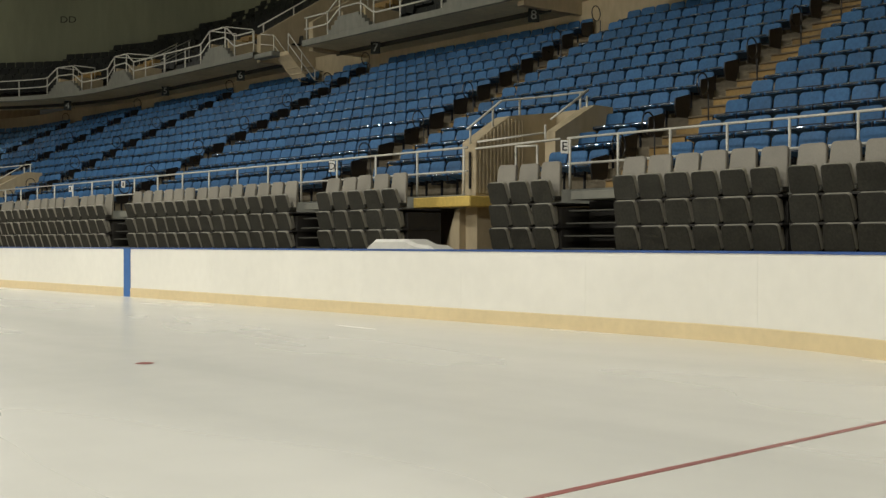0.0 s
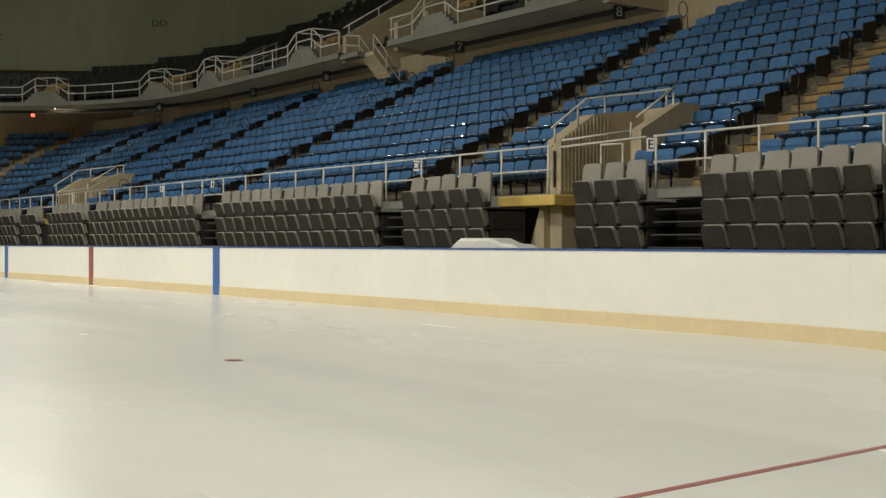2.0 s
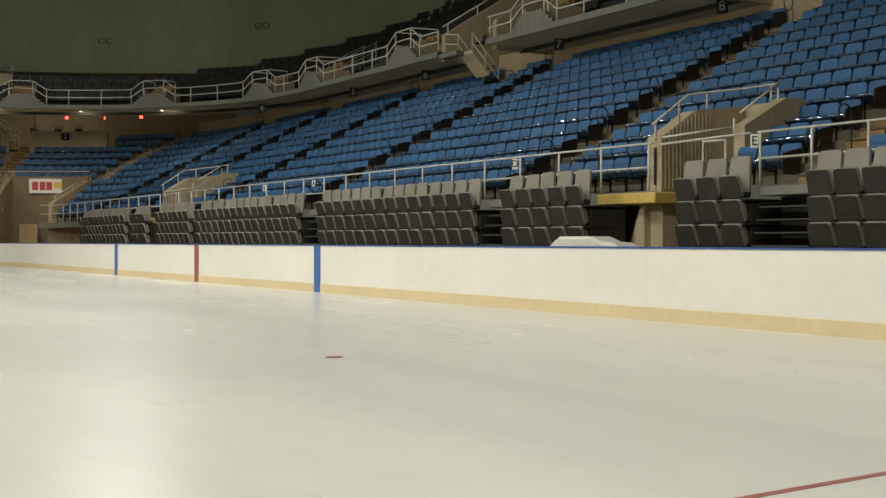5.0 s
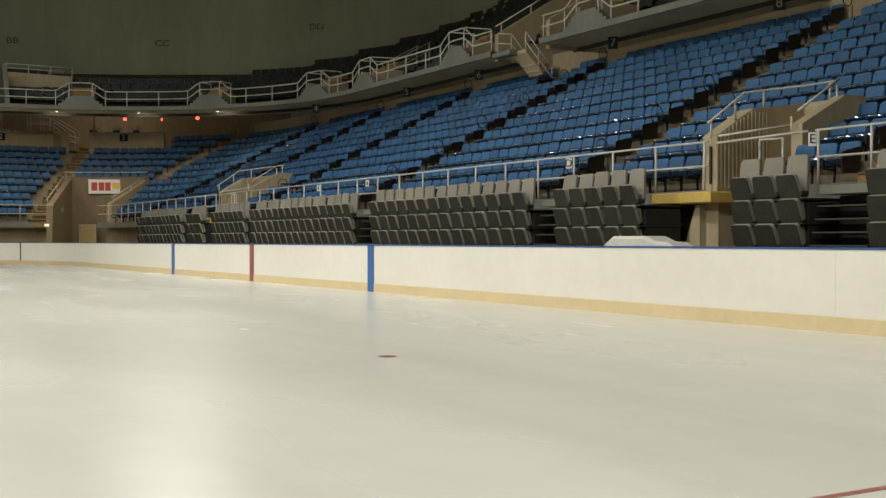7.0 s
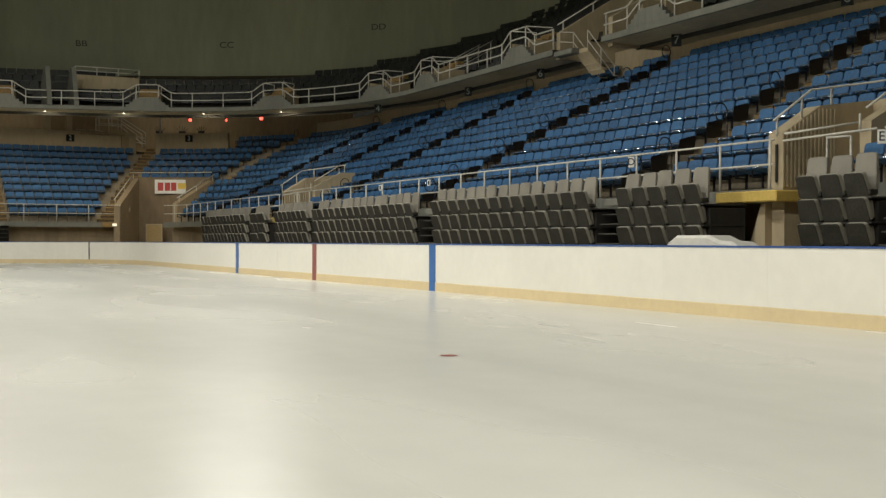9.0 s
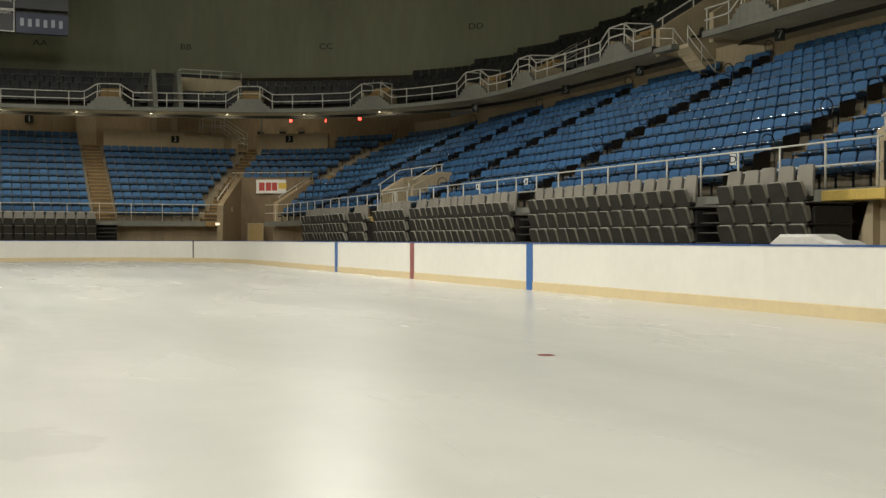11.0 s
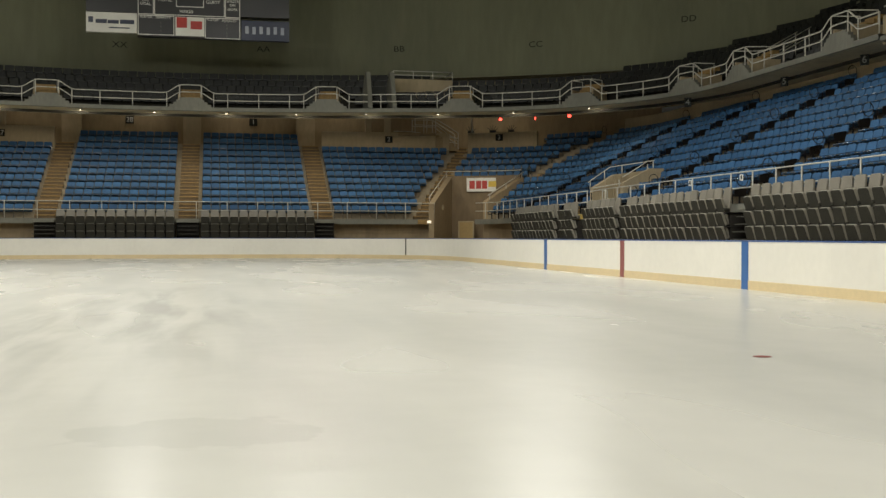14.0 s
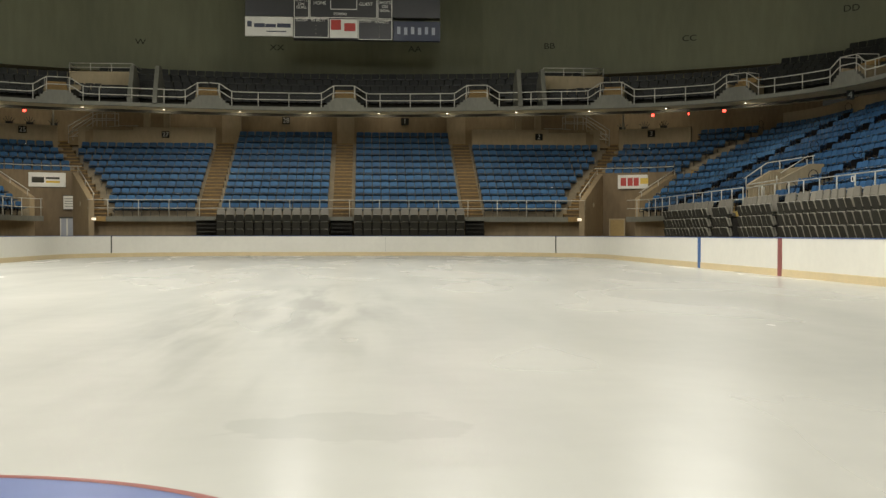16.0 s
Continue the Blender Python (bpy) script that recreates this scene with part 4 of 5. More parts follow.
PAN_OUT = tapered(0.475, 0.425, 0.0, 0.405, 0.05)
PAN = Shape().prism(PAN_OUT, 0.075, inset=0.045, lift=0.010, m=lean(18, 0.02, -0.01))
PAN.k = [1 if 1 <= i <= len(PAN_OUT) else 0 for i in range(len(PAN.f))]
pan_g = PAN.mesh("folded_seat", PAD, RIM)
rim_low = Shape().prism(tapered(0.37, 0.40, 0.02, 0.36, 0.07), 0.06, inset=0.03, lift=0.004, m=lean(12, 0.12, 0.0)).mesh("backrest", RIM)
rim_top = Shape().prism(tapered(0.52, 0.44, 0.0, 0.72, 0.065), 0.045, inset=0.05, lift=0.012, m=lean(-7, 0.14, 0.0)).mesh("backrest", SHELL)
arm_g = Shape().cbox((0.245, -0.02, 0.02), (0.285, 0.16, 0.10), 0.01).mesh("arm", PAD)
GREY_Z = (1.89, 1.475, 1.06)


def seat_bank(kind, u0, u1, count, front=-1.2, high=True):
    """A closed telescopic bank: three stacked rows of folded seats in front of their decks."""
    f, a, b, length = bowl_piece(kind, u0, u1, front)
    p, q = f((a + b) / 2)
    m = stand(p, q, 0.0)
    bank = thing("seat_bank", m, "closed telescopic bank of folded charcoal seats with grey backs", "seating bank", "telescopic seat banks")
    half = length / 2
    pitch = length / count
    frame_ = Shape()
    for z in GREY_Z + (0.645,):
        frame_.cbox((-half, 0.02, z - 0.045), (half, 1.1, z - 0.012), 0.005)
    frame_.box((-half + 0.02, 0.20, 0.0), (half - 0.02, 1.1, 1.80))
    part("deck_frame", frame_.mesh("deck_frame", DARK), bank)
    for r, z in enumerate(GREY_Z):
        for i in range(count):
            x = -half + pitch * (i + 0.5)
            y = 0.0 + 0.02 * r
            seat = part("folded_seat", pan_g, bank, m=Matrix.Translation((x, y, z)) @ pose(0, 0, 0, random.uniform(-2.5, 2.5), 0, random.uniform(-1, 1)))
            part("backrest", rim_top if r == 0 else rim_low, seat, "light grey backrest shell")
            if r == 0:
                part("arm", arm_g, seat)
    return bank


for u0, u1, n in ((-0.55, 2.03, 5), (2.14, 5.26, 6), (5.36, 8.48, 6), (9.78, 11.42, 3), (13.95, 16.82, 5), (17.85, 25.9, 14), (27.15, 35.75, 15), (36.35, 40.1, 7), (41.35, 43.3, 4), (44.1, 51.2, 13)):
    seat_bank("E", u0, u1, n)
for u0, u1, n in ((-0.60, -6.95, 12), (7.15, 0.78, 12)):
    seat_bank("N", u0, u1, n)


def bank_steps(kind, u0, u1, front=-1.2):
    """The stepped metal decks in a gap between two banks."""
    f, a, b, length = bowl_piece(kind, u0, u1, front)
    p, q = f((a + b) / 2)
    ob = thing("bank_steps", stand(p, q, 0.0), "dark metal steps in the gap between seat banks", "steps", "bank steps")
    half = length / 2 - 0.03
    part("platform", Shape().cbox((-half, 0.35, 1.93), (half, 1.25, 2.08), 0.01).mesh("platform", FASCIA), ob, "grey painted top platform")
    for i, z in enumerate((1.72, 1.50, 1.28, 1.06)):
        part("plank", Shape().cbox((-half, 0.30 - 0.06 * i, z), (half, 0.62, z + 0.03), 0.006).mesh("plank", STEEL), ob)
    # near-black sheet paints the shade behind the planks
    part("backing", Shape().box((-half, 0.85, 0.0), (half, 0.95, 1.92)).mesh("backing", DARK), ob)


for u0, u1 in ((8.52, 9.76), (16.86, 17.82), (25.94, 27.1), (35.8, 36.3), (43.4, 44.05)):
    bank_steps("E", u0, u1)
for u0, u1 in ((0.74, -0.56), (8.35, 7.2), (-7.0, -8.2)):
    bank_steps("N", u0, u1)

# white covered crate behind the boards
cover = Shape()
prof = [(-1.0, 0.0), (-1.0, 1.16), (-0.80, 1.27), (0.05, 1.27), (0.32, 1.18), (0.62, 1.16), (0.80, 1.08), (0.80, 0.0)]
n = len(prof)
v = [(x0, -yy, z) for x0 in (14.1, 14.16, 14.6, 14.66) for yy, z in prof]
v = [(x, y, z - (0.05 if (i // n) in (0, 3) and z > 0 else 0)) for i, (x, y, z) in enumerate(v)]
f = [(i * n + k, (i + 1) * n + k, (i + 1) * n + (k + 1) % n, i * n + (k + 1) % n) for i in range(3) for k in range(n)] + [tuple(range(n))[::-1], tuple(3 * n + k for k in range(n))]
cover.add(v, f)
crate = solid("covered_crate", cover, "white sheet-covered crate standing behind the boards", "crate", TARP)
crate.location = (0, 11.5, -0.03)

# ---------------------------------------------------------------- balcony: stairs, railing and gaps
LINE = [Vector(p) for p, q in FINE]
RUNLEN = [0.0]
for a_, b_ in zip(LINE[:-1], LINE[1:]):
    RUNLEN.append(RUNLEN[-1] + (b_ - a_).length)


def along(px, py):
    """How far along the balcony's edge a place lies."""
    return RUNLEN[min(range(len(LINE)), key=lambda i: (LINE[i] - Vector((px, py))).length)]


def edge_at(s):
    i = max(0, min(len(RUNLEN) - 2, int(np.searchsorted(RUNLEN, s)) - 1))
    u = (s - RUNLEN[i]) / (RUNLEN[i + 1] - RUNLEN[i])
    p = LINE[i].lerp(LINE[i + 1], u)
    q = Vector(FINE[i][1]).lerp(Vector(FINE[i + 1][1]), u).normalized()
    return (p.x, p.y), (q.x, q.y)


STAIRS = [along(*p) for p in ((25.1, 6.0), (25.1, 21.6), (25.1, 27.4), (25.1, 36.3), (25.1, 44.8), (24.6, 49.6), (21.5, 56.0), (15.5, 60.0), (7.85, 61.7), (0.13, 62.4), (-7.4, 61.7), (-15.5, 60.0), (-21.5, 56.0), (-24.6, 49.6))]


def lift_at(s):
    """How much the railing rises over a stair."""
    d = min(abs(s - c) for c in STAIRS)
    return 0.46 * max(0.0, min(1.0, (1.30 - d) / 0.7))


block_me = Shape()
outline = [(-1.15, 0.0), (1.15, 0.0), (1.15, 0.14), (0.95, 0.14), (0.95, 0.28), (0.78, 0.28), (0.78, 0.42), (0.60, 0.42), (0.60, 0.54), (-0.60, 0.54), (-0.60, 0.42), (-0.78, 0.42), (-0.78, 0.28), (-0.95, 0.28), (-0.95, 0.14), (-1.15, 0.14)]
block_me.prism(outline, 0.22)
block_me = block_me.mesh("base", FASCIA)
bal_step = Shape().cbox((-0.55, 0.0, 0.0), (0.55, 0.30, 0.17), 0.01).mesh("step", OCHRE)
for s in STAIRS:
    p, q = edge_at(s)
    st = thing("balcony_stair", stand(p, q, BALC_Z), "small stepped balcony stair with grey base and ochre steps", "stairs", "balcony stairs")
    part("base", block_me, st, "grey stepped concrete base", m=Matrix.Translation((0, -0.06, 0.0)))
    for k in range(5):
        part("step", bal_step, st, m=Matrix.Translation((0, 0.25 + 0.3 * k, 0.50 + 0.17 * k - 0.17)))
    part("cheek", Shape().box((0.56, 0.16, 0.0), (0.68, 1.75, 0.75)).mesh("cheek", TAN), st)
    part("cheek", Shape().box((-0.68, 0.16, 0.0), (-0.56, 1.75, 0.75)).mesh("cheek", TAN), st)
    for x in (-0.62, 0.62):
        part("rail", Shape().tube([(x, 0.05, 1.27), (x, 1.3, 1.32), (x, 1.3, 0.75)], 0.024, 6).mesh("rail", RAILM, smooth=True), st)

    if s == STAIRS[4]:
        for x in (-0.62, 0.62):
            for hh in (0.0, -0.4):
                part("climbing_rail", Shape().tube([(x, 1.3, 1.32 + hh), (x, 1.7, 1.4 + hh), (x, 3.3, 2.29 + hh)], 0.024, 6).mesh("climbing_rail", RAILM, smooth=True), st)
            for y in (1.9, 3.2):
                part("post", Shape().tube([(x, y, 0.45 + 0.55 * (y - 1.9)), (x, y, 1.5 + 0.554 * (y - 1.9))], 0.024, 6).mesh("post", RAILM, smooth=True), st)

bounds = []
for run in BALC_RUNS:
    s0, s1 = along(*run[0][0]), along(*run[-1][0])
    bounds.append((s0 + 0.05, s1 - 0.05))
post_me = {}
for s0, s1 in bounds:
    fence = thing("balcony_railing", Matrix(), "pale painted tube railing along the balcony edge", "railing", "railings")
    cuts = [s0] + [c for c in STAIRS if s0 < c < s1] + [s1]
    for c0, c1 in zip(cuts[:-1], cuts[1:]):
        n = max(6, int((c1 - c0) / 0.24))
        for f in (0.80, 0.40):
            pts = []
            for i in range(n + 1):
                s = c0 + (c1 - c0) * i / n
                p, q = edge_at(s)
                pts.append((p[0] + q[0] * 0.04, p[1] + q[1] * 0.04, BALC_Z + f + lift_at(s)))
            part("rail", Shape().tube(pts, 0.030, 6).mesh("rail", RAILM, smooth=True), fence)
    s = s0 + 0.02
    spots = [c + d for c in STAIRS if s0 < c < s1 for d in (-1.3, -0.6, 0.6, 1.3) if s0 < c + d < s1]
    while s < s1:
        if all(abs(s - c) > 0.7 for c in spots):
            spots.append(s)
        s += 1.75
    for s in spots:
        hgt = round(0.80 + lift_at(s), 2)
        if hgt not in post_me:
            post_me[hgt] = Shape().tube([(0, 0, 0), (0, 0, hgt)], 0.030, 6).mesh("post", RAILM, smooth=True)
        p, q = edge_at(s)
        part("post", post_me[hgt], fence, m=Matrix.Translation((p[0] + q[0] * 0.04, p[1] + q[1] * 0.04, BALC_Z)))

for g0, g1 in GAPS_Y:
    gap = thing("balcony_stairwell", Matrix.Translation((0, g0, 0)), "tan stairwell where stairs descend from the balcony", "stairwell", "balcony stairwells")
    w = g1 - g0
    part("back_wall", Shape().box((33.0, -0.2, 6.6), (33.3, w + 0.2, 13.3)).mesh("back_wall", TAN), gap)
    part("floor_slab", Shape().box((28.0, -0.2, 6.7), (33.0, w + 0.2, 7.15)).mesh("floor_slab", CONC), gap)
    part("rail", Shape().tube([(25.35, w + 0.1, 9.5), (33.0, w + 0.1, 14.15)], 0.026, 6).mesh("rail", RAILM, smooth=True), gap)
    for xx in (25.6, 27.0, 28.4, 30.2, 32.0):
        part("post", Shape().tube([(xx, w + 0.1, 8.7 + 0.61 * (xx - 25.4)), (xx, w + 0.1, 9.5 + 0.608 * (xx - 25.35))], 0.026, 6).mesh("post", RAILM, smooth=True), gap)
    for y0, y1 in ((-0.25, 0.0), (w, w + 0.25)):
        o = [(25.4, BALC_Z - 0.35), (25.4, 9.2), (26.8, 10.05), (33.0, 13.8), (33.0, 6.7), (28.0, 6.7), (28.0, BALC_Z - 0.3)]
        sh = Shape().add([(x, y0, z) for x, z in o] + [(x, y1, z) for x, z in o], [tuple(range(7))[::-1], tuple(range(7, 14))] + [(i, (i + 1) % 7, 7 + (i + 1) % 7, 7 + i) for i in range(7)])
        part("side_wall", sh.mesh("side_wall", TAN), gap)
    if g0 < 20:
        continue
    part("landing", Shape().cbox((25.08, w - 1.25, BALC_Z - 0.30), (25.5, w - 0.02, BALC_Z - 0.10), 0.03).mesh("landing", FASCIA), gap)
    flight = [(25.45, BALC_Z - 0.14), (26.22, BALC_Z - 0.95), (26.22, BALC_Z - 1.04), (25.45, BALC_Z - 0.26)]
    part("flight", Shape().add([(x, y, z) for y in (w - 1.85, w - 0.95) for x, z in flight], [(3, 2, 1, 0), (4, 5, 6, 7)] + [(i, (i + 1) % 4, 4 + (i + 1) % 4, 4 + i) for i in range(4)]).mesh("flight", TAN), gap)
    for k in range(4):
        z = BALC_Z - 0.14 - 0.21 * (k + 0.5)
        part("step", Shape().cbox((25.46 + 0.2 * k, w - 1.83, z - 0.05), (25.72 + 0.2 * k, w - 0.97, z + 0.02), 0.01).mesh("step", TAN), gap)
    for y, rise in ((w - 0.92, 0.0), (w - 1.88, -0.06)):
        for hh in (0.0, -0.38):
            start = [(25.14, y + 0.5, BALC_Z + 0.62 + hh)] if rise == 0.0 else []
            part("rail", Shape().tube(start + [(25.40, y, BALC_Z + 0.55 + rise + hh), (26.6, y, BALC_Z - 0.70 + rise + hh), (26.95, y, BALC_Z - 0.70 + rise + hh)], 0.022, 6).mesh("rail", RAILM, smooth=True), gap)
        for xx, z0 in ((25.40, BALC_Z + 0.55), (26.0, BALC_Z - 0.08), (26.6, BALC_Z - 0.7)):
            part("post", Shape().tube([(xx, y, z0 + rise - (0.70 if xx < 26.2 else 0.38)), (xx, y, z0 + rise)], 0.022, 6).mesh("post", RAILM, smooth=True), gap)

# ---------------------------------------------------------------- upper tier seats
DSEAT = Shape().prism([(-0.25, 0.0), (0.25, 0.0), (0.255, 0.33), (0.235, 0.37), (-0.235, 0.37), (-0.255, 0.33)], 0.04, inset=0.06, lift=0.012, m=lean(-12, 0.55, 0.40)).box((-0.22, 0.22, 0.36), (0.22, 0.56, 0.42))
step_s = 0.53
tiers = {}
for k in range(UP_ROWS):
    o = UP_O + UP_TREAD * k
    z = upper_z(k)
    s = 12.0
    while s < RUNLEN[-1] - 30:
        p, q = edge_at(s)
        s += step_s * (1.0 if abs(p[0]) > 25 else 1.0 / (1 + o / (15.0 if abs(p[0]) > 10.5 else 40.0)))
        if not inside(p, q, o + 0.9) or k < 2 and min(abs(s - c) for c in STAIRS) < 0.6 or in_gap(p) and k < 9 or p[1] < 4:
            continue
        key = "east" if p[0] > 24.9 else "north"
        tiers.setdefault(key, Shape()).merge(DSEAT, stand((p[0] + q[0] * o, p[1] + q[1] * o), q, z))
for sh in tiers.values():
    solid("upper_seats", sh, "rows of dark plastic seats in the upper tier", "seats", DARKSEAT, kind="stuff", group="dark upper seats")

# tapered fins and boxes on the far balcony
for s_ in (1, -1):
    for x in (10.3, 11.7):
        fin = Shape()
        o = [(60.75, BALC_Z), (60.75, BALC_Z + 0.25), (61.7, BALC_Z + 2.2), (62.1, BALC_Z + 2.25), (63.2, BALC_Z + 1.5), (63.2, BALC_Z)]
        x0, x1 = s_ * x - 0.12, s_ * x + 0.12
        fin.add([(x0, y, z) for y, z in o] + [(x1, y, z) for y, z in o], [tuple(range(6))[::-1], tuple(range(6, 12))] + [(i, (i + 1) % 6, 6 + (i + 1) % 6, 6 + i) for i in range(6)])
        solid("balcony_fin", fin, "tapered grey concrete fin on the balcony", "fin wall", FASCIA, group="balcony fins")
    box = thing("camera_box", Matrix(), "tan fronted box with a rail in the upper tier", "platform box", "upper boxes")
    a, b = sorted((s_ * 12.1, s_ * 15.7))
    part("front_wall", Shape().cbox((a, 63.6, BALC_Z + 0.2), (b, 63.8, 10.62), 0.02).mesh("front_wall", TAN), box)
    part("platform", Shape().box((a, 63.8, BALC_Z + 0.2), (b, 66.2, 10.05)).mesh("platform", BROWN), box)
    for zz in (11.1, 10.86):
        part("rail", Shape().tube([(a, 66.0, zz), (a, 63.7, zz), (b, 63.7, zz), (b, 66.0, zz)], 0.03, 6).mesh("rail", RAILM, smooth=True), box)
    for i in range(4):
        x = a + (b - a) * i / 3
        part("post", Shape().tube([(x, 63.7, 10.5), (x, 63.7, 11.1)], 0.03, 6).mesh("post", RAILM, smooth=True), box)
    # stair up from the concourse behind the low wall
    fl = thing("concourse_stair", Matrix(), "concrete stair with pale rails in the shaded concourse", "stairs", "concourse stairs")
    for k in range(8):
        xx = s_ * (17.6 - 0.42 * k)
        a2, b2 = sorted((xx, xx - s_ * 0.42))
        part("step", Shape().box((a2, 72.0, 6.9), (b2, 73.2, 7.1 + 0.17 * k)).mesh("step", BROWN), fl)
    for hh in (0.9, 0.55):
        part("rail", Shape().tube([(s_ * 17.8, 71.9, 6.95 + hh), (s_ * 14.6, 71.9, 7.35 + hh), (s_ * 13.4, 71.9, 7.35 + hh)], 0.03, 6).mesh("rail", RAILM, smooth=True), fl)

# ---------------------------------------------------------------- signs
def plate_sign(x, y, z, q, text, w, hgt, back_mat, ink, label, group):
    ob = thing("section_sign", stand((x, y), q, z), label, "sign", group)
    part("plate", Shape().cbox((-w / 2, -0.015, -hgt / 2), (w / 2, 0.015, hgt / 2), 0.006).mesh("plate", back_mat), ob)
    if text:
        part("digit", lettering(text, hgt * 0.95, ink), ob, m=Matrix.Translation((0, -0.020, 0)) @ Matrix.Rotation(radians(90), 4, "X"))
    else:
        part("digit", Shape().box((-w * 0.2, -0.022, -hgt * 0.3), (w * 0.2, -0.014, hgt * 0.3)).mesh("digit", ink), ob, "plain bar of print")


GREYP = material("sign_plate", (0.012, 0.014, 0.012), 0.7, spec=0.2)
for t_, y in (("8", 19.9), ("7", 27.5), ("6", 36.3), ("5", 42.6)):
    plate_sign(26.25, y, 8.02, (0.75, 0.66), t_, 0.34, 0.42, GREYP, DULL, "dark section number sign under the balcony", "section signs")
plate_sign(25.2, 50.6, 8.0, (0.6, 0.8), "4", 0.36, 0.46, GREYP, DULL, "dark section number sign under the balcony", "section signs")
for t_, x in (("28", -4.06), ("1", 4.21)):
    plate_sign(x, 75.95, 9.06, (0.0, 1.0), t_, 0.54, 0.50, GREYP, WHITE, "dark section number sign under the balcony", "section signs")
for t_, x, y, q in (("2", 12.95, 71.13, (0.0, 1.0)), ("27", -11.5, 71.13, (0.0, 1.0)), ("3", 20.12, 69.55, (0.49, 0.87)), ("25", -20.12, 69.55, (-0.49, 0.87))):
    plate_sign(x, y, 7.62 if y > 69.7 else 7.75, q, t_, 0.50, 0.44, GREYP, WHITE, "dark section number sign on the low tan wall", "section signs")
for t_, y in (("E", 10.66), ("D", 17.95), ("", 28.6), ("", 32.4)):
    plate_sign(17.33, y, 2.97, (0.72, 0.69), t_, 0.145 if t_ else 0.11, 0.25 if t_ else 0.20, WHITE, INK, "white row letter sign on the front railing", "letter signs")

for t_, x, y in (("XX", -4.25, 70.3), ("AA", 4.66, 70.3), ("BB", 13.2, 68.47), ("CC", 21.3, 64.95), ("DD", 29.1, 59.4), ("W", -12.6, 68.65)):
    q = Vector((x, y - MID_Y)).normalized()
    p = Vector((0, MID_Y)) + q * (HALL_R - 0.07)
    z = 14.05 if t_ == "DD" else 13.2
    mark = thing("wall_lettering", stand((p.x, p.y), (q.x, q.y), z), "dark painted section letters on the olive wall", "lettering", "wall letters")
    part("letters", lettering(t_, 0.52, WALLINK, 0.003), mark, m=Matrix.Diagonal((1.25, 1, 1, 1)) @ Matrix.Rotation(radians(90), 4, "X"))

# ---------------------------------------------------------------- scoreboard
SB = thing("scoreboard", Matrix.Translation((0, 62.0, 0)), "dark hanging hockey scoreboard with white frames and sign panels", "scoreboard")
sx = lambda px: -5.41 + (px - 227) * 0.03197
sz = lambda py: 12.45 + (64 - py) * 0.0325


def sb_box(name, x0, y0, x1, y1, front, back_, mat, label=""):
    part(name, Shape().cbox((sx(x0), front, sz(y1)), (sx(x1), back_, sz(y0)), 0.01).mesh(name, mat), SB, label)


sb_box("cabinet", 227, -120, 577, 27, 0.0, 0.7, SCREEN, "black scoreboard cabinet")
sb_box("cabinet", 313, 27, 491, 66, 0.0, 0.7, SCREEN)
sb_box("ad_panel", 227, 28, 312, 62, -0.02, 0.3, WHITE, "white sponsor panel")
sb_box("ad_panel", 492, 33, 577, 68, -0.02, 0.3, NAVY, "navy sponsor panel")
sb_box("mark", 231, 36, 239, 46, -0.03, -0.018, NAVY, "dark sponsor mark")
for x0, x1, y0, y1 in ((243, 262, 40, 47), (263, 282, 41, 47), (284, 308, 40, 47), (265, 300, 53, 55)):
    sb_box("bar", x0, y0, x1, y1, -0.028, -0.018, NAVY, "plain bar of print")
for i in range(6):
    x = 499 + 12.5 * i
    sb_box("bar", x, 43 + i % 2, x + 6, 56 + i % 2, -0.028, -0.018, PALEBLUE, "plain pale bar of print")
sb_box("picture", 378, 31, 428, 64, -0.02, 0.0, WHITE, "pale sign picture")
sb_box("picture_shape", 380, 32, 398, 50, -0.026, -0.019, REDP, "red shape")
sb_box("picture_shape", 404, 38, 424, 52, -0.026, -0.019, REDP, "red shape")


def sb_frame(x0, y0, x1, y1, t=1.2):
    sh = Shape()
    for a, b, c, d in ((x0, y0, x1, y0 + t), (x0, y1 - t, x1, y1), (x0, y0 + t, x0 + t, y1 - t), (x1 - t, y0 + t, x1, y1 - t)):
        sh.box((sx(a), -0.035, sz(d)), (sx(c), 0.0, sz(b)))
    part("frame", sh.mesh("frame", WHITE), SB, "white panel frame")


for f in ((314, 30, 376, 64), (429, 31, 490, 67), (314, -40, 341, 29), (342, -40, 463, 29), (464, -40, 490, 30), (379, -30, 427, 14)):
    sb_frame(*f)
for t_, x, y, size in (("PLAYER", 328, 33.5, 0.20), ("PENALTY", 357, 33.5, 0.20), ("PLAYER", 442, 34.5, 0.20), ("PENALTY", 471, 35.5, 0.20), ("PERIOD", 397, 22, 0.22), ("HOME", 360, 3, 0.26), ("GUEST", 443, 4, 0.26), ("SHOTS", 327, -2, 0.22), ("ON", 327, 5, 0.22), ("GOAL", 327, 11, 0.22), ("SHOTS", 477, 1, 0.22), ("ON", 477, 8, 0.22), ("GOAL", 477, 15, 0.22)):
    part("caption", lettering(t_, size, WHITE), SB, "white caption", m=Matrix.Translation((sx(x), -0.012, sz(y))) @ Matrix.Rotation(radians(90), 4, "X"))
for x in (353, 467):
    for y in (42, 48, 56, 61):
        sb_box("lamp_dot", x - 0.8, y, x + 0.8, y + 1.6, -0.01, 0.0, FASCIA)
for x in (-4, -1.5, 1.5, 4):
    part("cable", Shape().tube([(x, 0.35, sz(-118)), (x, 0.35, 22.6)], 0.02, 5).mesh("cable", BLACKM), SB)

